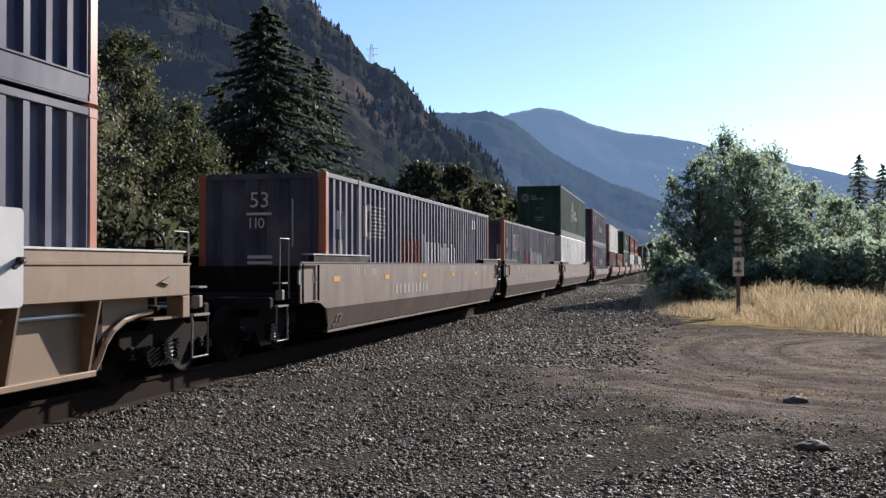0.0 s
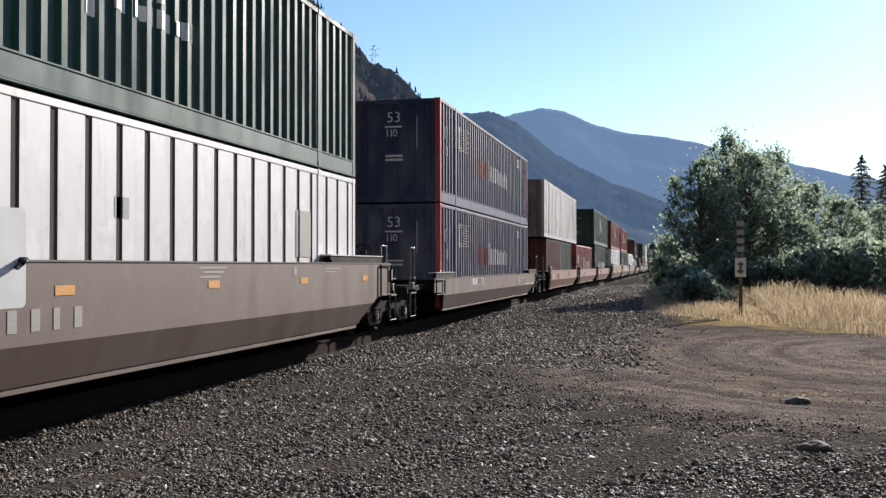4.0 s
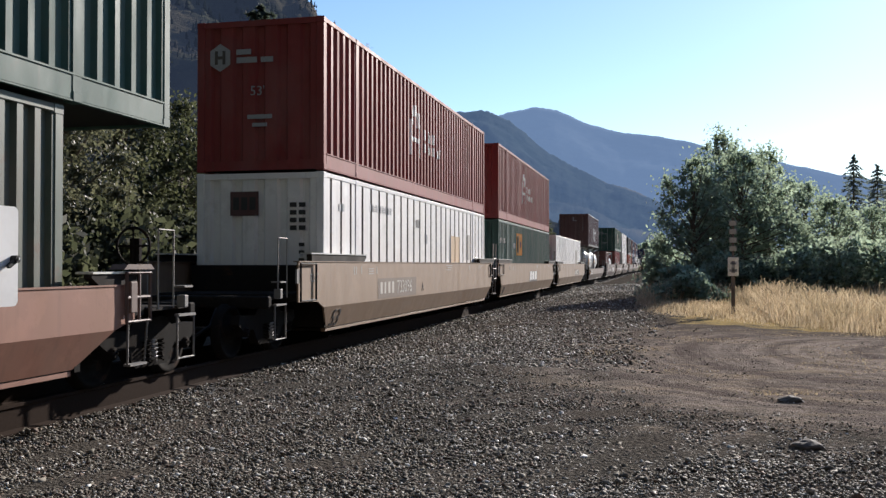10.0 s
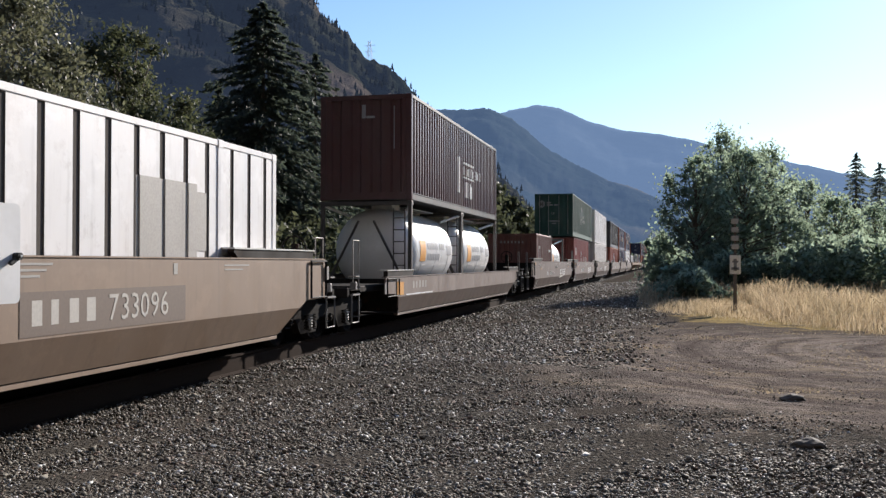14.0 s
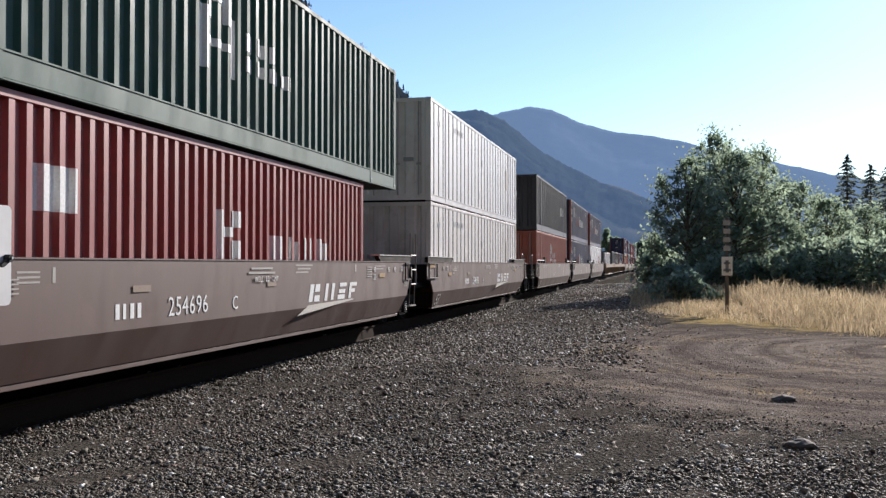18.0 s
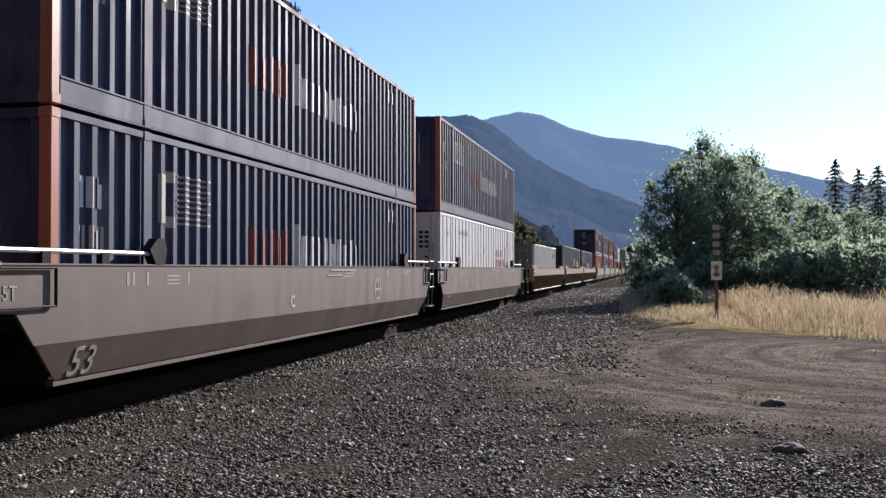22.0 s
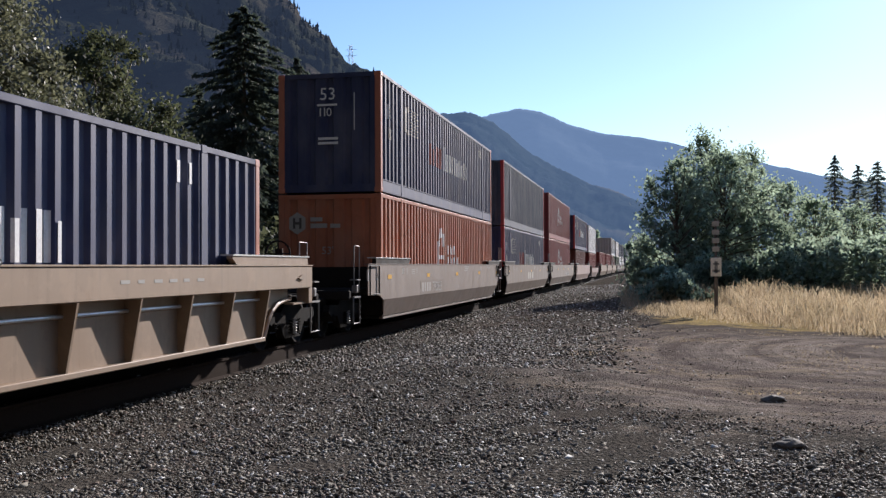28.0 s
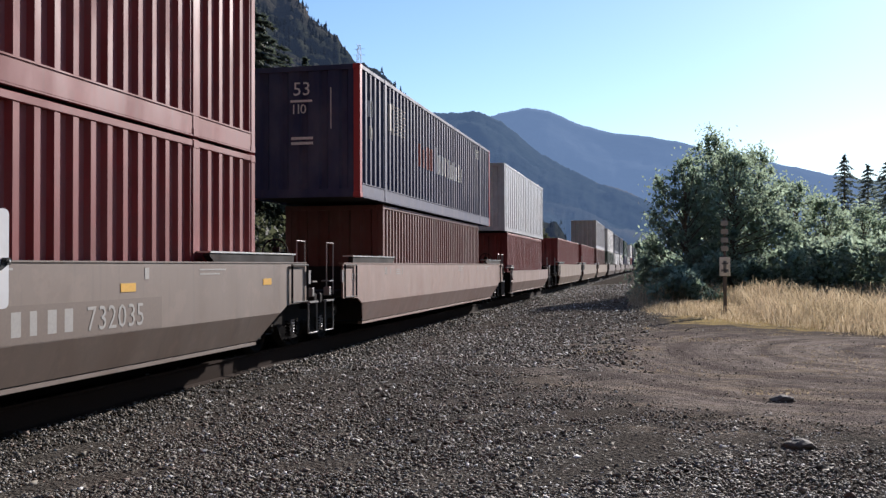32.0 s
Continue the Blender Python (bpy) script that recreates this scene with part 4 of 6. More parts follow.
# blue pair on a ribbed car, already passing at the start
on_train(well_car("ribbed", YELLOWTAN, "yellow-tan ribbed well car with exposed web plates", True, True, [("53", 4.2, 0.72, 0.5, DARKFRAME), ([(0, 0.3, 0, 0.03), (0, 0.03, 0, 0.35), (0.3, 0.33, 0, 0.35), (0, 0.33, 0.35, 0.38)], 6.3, 0.68, WHITEMARK)], guard_mat=YELLOWTAN), 1.2, 0)
on_train(blue53(mat=FADEDBLUE), 1.33, ZB)
on_train(blue53(), 1.33, UP)

# three-unit grey-brown car with amber patches
gb = [("53", -7.9, 0.52, 0.36, DIMMARK), (comb(9, 0.2, 0.14, 0.26), -4.2, 1.0, DIMMARK)]
for i, u in enumerate((24.7, 44.16, 63.65)):
    on_train(well_car("long", GREYBROWN, "dusty grey-brown smooth-sided well car with amber reflectors", i == 0, i == 2, marks_long(DIMMARK, gb), 6, amber=YELLOWMARK if i == 0 else AMBER), u, 0)
on_train(blue53("navy corrugated steel container, single, orange corner posts", FADEDBLUE), 24.7, ZB)
on_train(blue53("navy corrugated steel container, single, scuffed white lettering", FADEDBLUE), 44.16, ZB)
on_train(box53("sheet", WHITE, "white sheet-sided container under a green one", end_marks=upright_code(), marks=white_marks()), 63.65, ZB)
on_train(box53("corrugated", GREEN, "deep green corrugated container stacked on a white one", marks=hub_marks(), end_marks=hub_end()), 63.65, UP)

# grey-brown low-sided car with a blue pair
on_train(well_car("low", GREYBROWN, "grey-brown low-sided well car with white lettering", True, True,
                  [(comb(3, 0.24, 0.02, 0.25), -4.67, 1.04, WHITEMARK), ("72378", -3.86, 1.04, 0.34, WHITEMARK), (comb(9, 0.07, 0.02, 0.07), 5.0, 1.08, PALEMARK), (comb(11, 0.1, 0.04, 0.1), 4.6, 1.02, DIMMARK), ([(0, 0.26, 0, 0.3)], 4.2, 0.93, DIMMARK), ([(0, 2.6, 0, 0.03)], 6.0, 0.88, WHITEMARK)]), 86.95, 0)
on_train(box53("corrugated", FADEDBLUE, "faded navy corrugated container with red corner posts", post=REDPOST, marks=stacktrain_marks(), end_marks=number_end()), 87.0, ZB - 0.02)
on_train(box53("corrugated", BLUE, "navy corrugated container stacked, red corner posts", post=REDPOST, marks=stacktrain_marks(), end_marks=number_end()), 87.0, UP - 0.02)

# orange-brown three-unit car with short wells
for i, u in enumerate((108.2, 123.73, 139.47)):
    on_train(well_car("short", RUSTBROWN, "orange-brown short well car with scratched paint", i == 0, i == 2,
                      [(comb(4, 0.22, 0.05, 0.3), -5.73, 0.97, FAINTMARK), *([(((0, 0), (0.04, 0), (0.16, 0.24), (0.12, 0.24)), 1.55 + 0.17 * q, 1.06 + 0.03 * (q % 2), BROWN) for q in range(6)] if i == 0 else []), ("230020", -4.0, 0.97, 0.4, FAINTMARK), ([(0, 2.2, 0.3, 0.32), (2.2, 2.3, 0.02, 0.3), (0.3, 2.2, 0.02, 0.04)], 1.2, 1.0, BROWN)]), u, 0)
on_train(freight_container(6.06, 2.59, "fine", BROWN, "short brown corrugated container end to end with a green one"), 105.14, ZB - 0.03)
on_train(freight_container(6.06, 2.59, "fine", OLIVE, "short dull green corrugated container end to end with a brown one"), 111.24, ZB - 0.03)
on_train(box53("sheet wide", OFFWHITE, "stained white sheet-sided container on two short ones", end=GRIMYSHADED, end_marks=[((0.4, 0.1), 0.35, 2.4, 0, GREYMARK), ((0.5, 0.1), 0.3, 2.25, 0, GREYMARK), ((0.06, 2.4), -0.4, 0.25, 0, DIMMARK), ((0.06, 2.4), 0.0, 0.25, 0, DIMMARK)]), 108.8, ZB + 2.59)
on_train(box40("fine", KRED, "red corrugated container with large white letters", 2.59,
               marks=[(-5.0, -4.3, 1.35, 1.9, WHITEMARK), (-0.9, -0.68, 0.95, 1.8, WHITEMARK), (-0.68, -0.35, 1.3, 1.45, WHITEMARK), (-0.4, -0.1, 0.95, 1.3, WHITEMARK), (-0.4, -0.1, 1.45, 1.8, WHITEMARK)] + word_marks(1.1, 0.95, 4, 0.5, 0.25, 0.6, WHITEMARK),
               end_marks=[((0.09, 0.1), 0.2 - 0.2 * i, 2.1, 0, DIMMARK) for i in range(5)]), 123.73, ZB - 0.03)
on_train(box40("fine", OLIVE, "weathered green corrugated container with white letters", marks=word_marks(-3.2, 1.0, 5, 0.42, 0.18, 0.55, WHITEMARK) + word_marks(0.4, 1.0, 8, 0.4, 0.15, 0.55, WHITEMARK) + [(-5.6, -5.0, 1.6, 2.4, PALEGREY)]), 139.47, ZB - 0.03)
on_train(box53("corrugated", GREEN, "deep green corrugated container overhanging a shorter one", marks=hub_marks(), end_marks=hub_end()), 139.6, UP - 0.03)

# three-unit tan car
def tan_marks(y):
    return [("53", -8.0, 0.5, 0.5, DARKFRAME), ([(-0.15, 3.05, -0.07, 0.37)], y, 0.99, STAINMARK), (comb(4, 0.24, 0.06, 0.3), y, 1.0, PALEMARK), ("733096", y + 1.32, 1.01, 0.42, PALEMARK)] + ([("A", y + 3.6, 1.0, 0.3, STAINMARK)] if y < 0 else [])


for i, u in enumerate((161.4, 180.5, 200.05)):
    on_train(well_car("long", TAN, "dusty tan smooth-sided well car with white lettering", i == 0, i == 2,
                      marks_long(DIMMARK, tan_marks(-5.15 if i == 0 else 1.65) if i != 1 else [("53", -8.0, 0.52, 0.42, DARKFRAME), (((-0.1, -0.07), (2.45, -0.07), (2.62, 0.4), (0.05, 0.4)), -1.1, 0.96, DARKFRAME), *((((0, 0), (w, 0), (w + 0.13, 0.38), (0.13, 0.38)), y, 0.97, WHITEMARK) for y, w in ((-1.05, 0.6), (-0.27, 0.6), (0.51, 0.72)))])), u, 0)
on_train(box53("sheet", WHITE, "white sheet-sided container under a red one", end_marks=upright_code(), marks=white_marks() + [(2.78, 3.98, 1.1, 2.0, FADEDSIGN), (2.56, 2.76, 1.1, 2.05, GREYMARK), (-1.3, -1.0, 2.1, 2.3, BLACKMARK)]), 161.4, ZB)
on_train(box53("corrugated", RED, "oxide red corrugated container stacked on a white one", marks=hub_marks(), end_marks=hub_end()), 161.4, UP)
on_train(box53("corrugated", GREEN, "green corrugated container with an orange emblem", marks=[(-4.36, -4.24, 1.84, 2.06, WHITEMARK), (-4.24, -4.12, 1.72, 2.18, WHITEMARK), (-4.12, -4.0, 1.84, 2.06, WHITEMARK), (-3.5, -3.38, 1.55, 2.5, ORANGEMARK), (-3.38, -2.8, 2.38, 2.5, ORANGEMARK), (-3.38, -2.8, 1.55, 1.67, ORANGEMARK), (-2.8, -2.0, 1.55, 2.5, ORANGEMARK),
                      (-3.3, -3.05, 1.75, 2.3, DARKFRAME), (-2.65, -2.5, 1.75, 2.3, BLUE), (-2.5, -2.32, 1.9, 2.15, BLUE), (-2.32, -2.17, 1.75, 2.3, BLUE)] + word_marks(-7.6, 2.0, 7, 0.14, 0.1, 0.2, WHITEMARK) + word_marks(-7.0, 1.2, 2, 0.16, 0.1, 0.2, WHITEMARK)), 180.5, ZB)
on_train(box53("corrugated", RED, "oxide red corrugated container stacked on a green one", marks=hub_marks(), end_marks=hub_end()), 180.5, UP)
on_train(box53("sheet", WHITE, "white sheet-sided container, single, with a stained patch", end_marks=upright_code(), marks=white_marks() + [(3.9, 5.4, 1.0, 2.2, DIMMARK)]), 200.05, ZB)

# low-sided car with two tanks under a plum container
on_train(well_car("low", GREYBROWN, "grey-brown low-sided well car carrying tanks", True, True, [(comb(5, 0.2, 0.1, 0.2), -7.2, 1.02, DIMMARK), ([(0, 0.6, 0, 0.3)], -8.6, 0.9, AMBER), ([(0, 2.6, 0, 0.03)], -7.8, 0.88, WHITEMARK)]), 223.1, 0)
on_train(tank_container("white tank container in a dark frame, orange emblem"), 219.85, ZB + 0.12)
on_train(tank_container("white tank container in a dark frame, under a plum container"), 225.95, ZB + 0.12)
on_train(box40("fine", PLUM, "plum brown corrugated container on two white tanks", 2.7, frame=DARKFRAME, marks=[(0.2, 1.9, 1.55, 1.62, WHITEMARK), (0.2, 1.9, 1.1, 1.16, WHITEMARK), (-0.6, -0.2, 0.6, 1.7, WHITEMARK)] + word_marks(0.3, 1.2, 7, 0.3, 0.1, 0.28, WHITEMARK) + word_marks(0.6, 0.5, 2, 0.4, 0.2, 0.5, WHITEMARK), end_marks=[((0.1, 0.35), -0.1, 2.1, 0, GREYMARK), ((0.22, 0.06), 0.02, 2.1, 0, GREYMARK), ((0.02, 1.1), 0.75, 1.3, 0, GREYMARK)]), 222.9, ZB + 0.12 + 2.59 + 0.02)

# three-unit dark brown car
def slanted(y, z, w, h, lean=0.35):
    return (((0, 0), (w, 0), (w + h * lean, h), (h * lean, h)), y, z, WHITEMARK)


DECALS = [([(0, 0.34, 0.05 * q, 0.05 * q + 0.018) for q in range(5)], 5.2, 1.38, DIMMARK), ("40", 5.66, 1.48, 0.17, WHITEMARK), ("20", 5.66, 1.32, 0.17, WHITEMARK), ([(0, 0.42, 0, 0.09)], 6.1, 1.36, GOLDMARK),
          ("45", 6.75, 1.48, 0.16, WHITEMARK), ("40", 7.25, 1.48, 0.16, WHITEMARK), ("53", 7.85, 1.48, 0.16, WHITEMARK), ([(0, 0.3, 0.045 * q, 0.045 * q + 0.015) for q in range(4)], 8.15, 1.12, DIMMARK),
          ("40", -7.5, 1.48, 0.16, WHITEMARK), ("45", -7.05, 1.48, 0.16, WHITEMARK), ([(0, 0.42, 0, 0.09)], -6.75, 1.32, GOLDMARK), ([(0, 0.26, 0.045 * q, 0.045 * q + 0.015) for q in range(4)], -6.2, 1.36, DIMMARK),
          ([(0, 0.6, 0, 0.1)], -9.05, 1.56, GOLDMARK)]
swoosh = [slanted(1.8 + a * 1.9, 0.98 + b * 1.25, w * 1.9, h * 1.25) for a, b, w, h in ((0, 0, 0.1, 0.25), (0.17, 0.14, 0.12, 0.11), (0.14, 0, 0.14, 0.09), (0.42, 0, 0.08, 0.25), (0.6, 0, 0.08, 0.25), (0.8, 0, 0.22, 0.07), (0.84, 0.09, 0.2, 0.06), (0.87, 0.19, 0.22, 0.06), (1.14, 0, 0.08, 0.25), (1.24, 0.19, 0.18, 0.06), (1.21, 0.09, 0.14, 0.06))]
swoosh.append((((-0.25, -0.13), (0.3, 0.03), (2.75, 0.07), (2.8, 0.045)), 1.5, 0.9, PALEMARK))
for i, (u, letter) in enumerate(((246.45, "B"), (266.0, "C"), (285.85, "A"))):
    on_train(well_car("long", DARKBROWN, "dark brown smooth-sided well car with white lettering", i == 0, i == 2,
                      marks_long(DIMMARK, [("53", -8.0, 0.52, 0.46, WHITEMARK), (comb(4, 0.125, 0.03, 0.21), -4.27, 1.0, WHITEMARK), ("254696", -3.08, 1.0, 0.345, WHITEMARK), (letter, -1.25, 1.0, 0.28, WHITEMARK), *swoosh,
                                           ([(0, 0.4, 0, 0.08)], -3.9, 1.32, TANPATCH), ([(0, 0.35, 0, 0.08)], 0.0, 1.3, TANPATCH), ([(0, 0.8, 0.07, 0.1), (-0.1, 0.9, 0, 0.03)], -0.6, 1.5, DIMMARK), *DECALS, *([("WELL", -0.5, 1.38, 0.12, WHITEMARK), ("LD", -0.08, 1.38, 0.12, WHITEMARK), ("LMT", 0.18, 1.38, 0.12, WHITEMARK)] if i < 2 else [])])), u, 0)
on_train(freight_container(6.06, 2.59, "fine", BROWN, "short reddish brown corrugated container beside a tank", frame=BROWN, marks=[(-2.2, -2.05, 1.2, 2.0, WHITEMARK), (-2.05, -1.6, 1.85, 2.0, WHITEMARK), (-1.7, -1.55, 1.2, 2.0, WHITEMARK), (1.9, 2.6, 1.7, 1.85, WHITEMARK)], end_marks=[((0.07, 0.12), -0.6 + 0.18 * i, 2.1, 0, DIMMARK) for i in range(7)]), 243.4, ZB)
on_train(tank_container("white tank container in a pale frame beside a brown container"), 249.6, ZB + 0.02)
on_train(box40("fine", KRED, "red corrugated container with large white letters, lower", marks=[(-5.0, -4.3, 1.7, 2.2, WHITEMARK), (-0.9, -0.68, 1.22, 1.95, WHITEMARK), (-0.68, -0.35, 1.55, 1.7, WHITEMARK), (-0.4, -0.1, 1.22, 1.5, WHITEMARK), (-0.4, -0.1, 1.7, 1.95, WHITEMARK)] + word_marks(1.1, 1.22, 4, 0.5, 0.25, 0.4, WHITEMARK)), 265.75, ZB)
on_train(box53("corrugated", GREEN, "deep green corrugated container, door end, stacked", marks=hub_marks(), end_marks=hub_end(), doors=True), 266.1, UP)
on_train(box53("sheet", OFFWHITE, "white sheet-sided container, lower of a pair", marks=white_marks(), end_marks=[((0.09, 0.12), -0.9 + 0.17 * i, 1.3, 0, GREYMARK) for i in range(9)]), 285.85, ZB)
on_train(box53("sheet", WHITE, "white sheet-sided container, upper of a pair", marks=white_marks(), doors=True, end_marks=[((0.3, 0.12), 0.5, 1.1, 0, GREYMARK), ((0.5, 0.5), -0.9, 2.1, 0, GREYMARK)]), 285.85, UP)

# three-unit grey-brown car with ring emblems
def ring_marks(y, z, r, m):
    """A round emblem: eight short strokes, a cross bar and a stem."""
    out = []
    for i in range(8):
        a, b = radians(45 * i + 1), radians(45 * i + 44)
        out.append((tuple((q * math.cos(c), q * math.sin(c)) for c, q in ((a, r), (b, r), (b, r * 0.8), (a, r * 0.8))), y, z, m))
    return out + [([(-r * 0.75, r * 0.75, -r * 0.1, r * 0.1)], y, z, m), ([(-r * 0.1, r * 0.1, r * 0.12, r * 0.75), (-r * 0.1, r * 0.1, -r * 0.75, -r * 0.12)], y, z, m)]
for i, (u, letter) in enumerate(((309.2, "B"), (328.8, "C"), (348.05, "A"))):
    on_train(well_car("long", UMBER, "brownish grey smooth-sided well car with a ring emblem", i == 0, i == 2, rods=True, marks=
                      marks_long(DIMMARK, [("53", -7.9, 0.5, 0.5, PALEMARK), (letter, -1.7, 1.0, 0.3, WHITEMARK), *ring_marks(3.65 if i < 2 else -3.95, 1.2, 0.26, FAINTMARK), ([(0, 0.9, 0.0, 0.03), (0.2, 1.5, 0.1, 0.13)], 0.2, 1.52, DIMMARK)])), u, 0)
on_train(box53("corrugated", BRICKRED, "brick red corrugated container under a charcoal one", marks=hub_marks(), end_marks=hub_end(DIMMARK), doors=True), 309.2, ZB)
on_train(box53("corrugated", CHARCOAL, "charcoal corrugated container stacked on a brick red one", frame=SLATE, marks=word_marks(4.2, 1.3, 3, 0.6, 0.15, 0.55, GREYMARK), end_marks=[((0.16, 0.3), -0.5, 1.75, 0, WHITEMARK), ((0.16, 0.3), -0.2, 1.75, 0, WHITEMARK), ((0.16, 0.3), 0.1, 1.75, 0, WHITEMARK), ((0.9, 0.04), -0.55, 1.62, 0, DIMMARK), ((0.4, 0.2), -0.2, 1.05, 0, DIMMARK)]), 309.2, UP)
on_train(blue53("navy corrugated container, lower of a pair"), 328.8, ZB)
on_train(blue53("navy corrugated container, upper of a pair"), 328.8, UP)
on_train(box53("sheet", WHITE, "white sheet-sided container with a faded red sign", marks=white_marks() + word_marks(2.6, 1.65, 3, 0.42, 0.2, 0.3, REDMARK) + word_marks(2.6, 1.25, 8, 0.3, 0.12, 0.3, REDMARK), end_marks=upright_code()), 348.05, ZB)
on_train(blue53("navy corrugated container stacked on a white one"), 348.05, UP)

# three-unit ribbed car
for i, u in enumerate((370.75, 390.65, 410.0)):
    on_train(well_car("ribbed", YELLOWTAN, "yellow-tan ribbed well car with shaded web bays", i == 0, i == 2,
                      [(comb(11, 0.12, 0.05, 0.06), -0.6, 1.48, DIMMARK), (comb(6, 0.3, 0.08, 0.05), 3.4, 1.46, DIMMARK), ("729668", -3.72, 0.71, 0.29, WHITEMARK), (((0, 0), (0.95, 0), (1.0, 0.36), (0.0, 0.36)), -5.4, 0.62, STAINMARK), (comb(3, 0.24, 0.07, 0.26), -5.35, 0.67, TANPATCH), ([(0, 0.3, 0, 0.03)], -4.9, 1.02, DIMMARK), ("53", 1.0, 0.72, 0.34, TANPATCH)], guard_mat=YELLOWTAN), u, 0)
on_train(box40("deep", PALEGREY, "pale grey corrugated container, single, with a darker end", 2.59, end=ENDSHADE, marks=word_marks(3.6, 1.9, 9, 0.16, 0.06, 0.3, GREYMARK), end_marks=[((0.085, 0.09), -0.35 + 0.125 * i, 2.2, 0, GREYMARK) for i in range(10)]), 370.9, ZB - 0.03)
on_train(box53("fine", CHARCOAL, "charcoal corrugated container with pale corner posts", post=PALEGREY, marks=[(1.6, 2.2, 1.4, 2.0, WHITEMARK)] + word_marks(4.6, 1.3, 4, 0.4, 0.1, 0.5, WHITEMARK), end_marks=[((0.4, 0.12), -0.2, 1.6, 0, DIMMARK)]), 390.73, ZB)
on_train(blue53("navy corrugated container on a ribbed car"), 410.0, ZB)

# three-unit tan car with amber patches
for i, u in enumerate((433.35, 452.95, 472.1)):
    on_train(well_car("long", TAN2, "faded tan smooth-sided well car with amber reflectors", i == 0, i == 2, marks_long(DIMMARK, [(comb(3, 0.74, 0.1, 0.4), -1.45, 0.97, PALEMARK)] if i == 1 else [([(-0.15, 2.9, -0.05, 0.33)], -4.85 if i == 0 else 1.9, 0.95, STAINMARK), (comb(4, 0.22, 0.06, 0.29), -4.8 if i == 0 else 1.95, 0.95, DIMMARK), ("732035", -3.55 if i == 0 else 3.2, 0.96, 0.38, DIMMARK)]), 5, amber=YELLOWMARK), u, 0)
on_train(box53("corrugated", ORANGE, "orange corrugated container under a navy one", marks=hub_marks(), end_marks=hub_end(DIMMARK)), 433.35, ZB)
on_train(blue53("navy corrugated container stacked on an orange one"), 433.35, UP)
on_train(box53("corrugated", BLUE, "navy corrugated container, lower, pale red posts", post=REDPOST, marks=stacktrain_marks(), end_marks=number_end()), 452.95, ZB)
on_train(box53("corrugated", SLATE, "slate blue corrugated container, upper, weathered", post=REDPOST, end_marks=[((0.5, 0.2), 0.1, 1.9, 0, DIMMARK), ((0.3, 0.05), -0.2, 1.6, 0, DIMMARK)]), 452.95, UP)
on_train(box53("corrugated", RED, "oxide red corrugated container, lower of a pair", marks=hub_marks(), end_marks=hub_end()), 472.1, ZB)
on_train(box53("corrugated", RED, "oxide red corrugated container, upper of a pair", marks=hub_marks(), end_marks=hub_end()), 472.1, UP)

# pale brown cars
on_train(well_car("long", PINKBROWN, "pale brown well car with worn white edges", True, True, marks_long(DIMMARK), 0), 493.7, 0)
on_train(box40("fine", BROWN, "brown corrugated container under a navy one", 2.59), 493.7, ZB)
on_train(box53("corrugated", BLUE, "navy corrugated container with red corner posts, stacked", post=REDPOST, marks=stacktrain_marks(), end_marks=number_end()), 493.7, ZB + 2.62)
on_train(well_car("short", PINKBROWN, "pale brown short well car", True, True), 512.7, 0)
on_train(box40("fine", RED, "oxide red corrugated container under a grey one", 2.59), 512.7, ZB - 0.03)
on_train(freight_container(13.7, 2.896, "sheet wide", PALEGREY, "pale grey container stacked on a red one"), 512.7, ZB + 2.6)

# the rest of the train, up the line
REST = [(535.0, "long", TAN, True, False, [("c", RED)]), (554.4, "long", TAN, False, False, [("c", RED)]), (573.9, "long", TAN, False, True, [("c", BROWN), ("c", PALEGREY)]),
        (597.0, "long", GREYBROWN, True, False, [("c", OLIVE), ("s", OFFWHITE)]), (616.5, "long", GREYBROWN, False, False, [("s", WHITE), ("c", SLATE)]), (636.0, "long", GREYBROWN, False, True, [("s", OFFWHITE), ("c", SLATE)]),
        (659.3, "long", DARKBROWN, True, False, [("c", BLUE), ("c", GREEN)]), (678.8, "long", DARKBROWN, False, False, [("s", WHITE)]), (698.3, "long", DARKBROWN, False, True, [("c", RED), ("s", WHITE)]),
        (721.5, "long", TAN, True, False, [("c", BLUE), ("c", BLUE)]), (741.0, "long", TAN, False, False, [("s", WHITE), ("c", GREEN)]), (760.5, "long", TAN, False, True, [("c", BLUE), ("s", WHITE)])]
for u, kind, m, a, b, load in REST:
    on_train(well_car(kind, m, "smooth-sided well car far up the line", a, b), u, 0)
    for i, (st, cm) in enumerate(load):
        on_train(box53("corrugated" if st == "c" else "sheet", cm, "container far up the line, %s of its stack" % ("upper" if i else "lower")), u, UP if i else ZB)
# ---- the place ----
def soup(name, verts, tris, mat, label, category, kind="stuff", group=""):
    m = bpy.data.meshes.new(name)
    nv, nf, k = len(verts), len(tris), tris.shape[1]
    m.vertices.add(nv)
    m.vertices.foreach_set("co", np.asarray(verts, np.float32).ravel())
    m.loops.add(nf * k)
    m.loops.foreach_set("vertex_index", np.asarray(tris, np.int32).ravel())
    m.polygons.add(nf)
    m.polygons.foreach_set("loop_start", np.arange(0, nf * k, k, dtype=np.int32))
    m.update(calc_edges=True)
    m.materials.append(mat)
    ob = new(name, m)
    if label:
        tagged(ob, label, category, group, kind)
    return ob


rng = np.random.default_rng(7)


def ground_height(x, y):
    q = np.clip((-3.0 - x) / 2.8, 0, 1) * np.clip((x + 13.0) / 3.0, 0, 1)
    return -0.14 * q * q * (3 - 2 * q) + 0.05 * np.sin(x * 0.7 + 1.0) * np.sin(y * 0.31) * np.clip((np.hypot(x, y) - 2) / 10, 0, 1) * (x > -5)


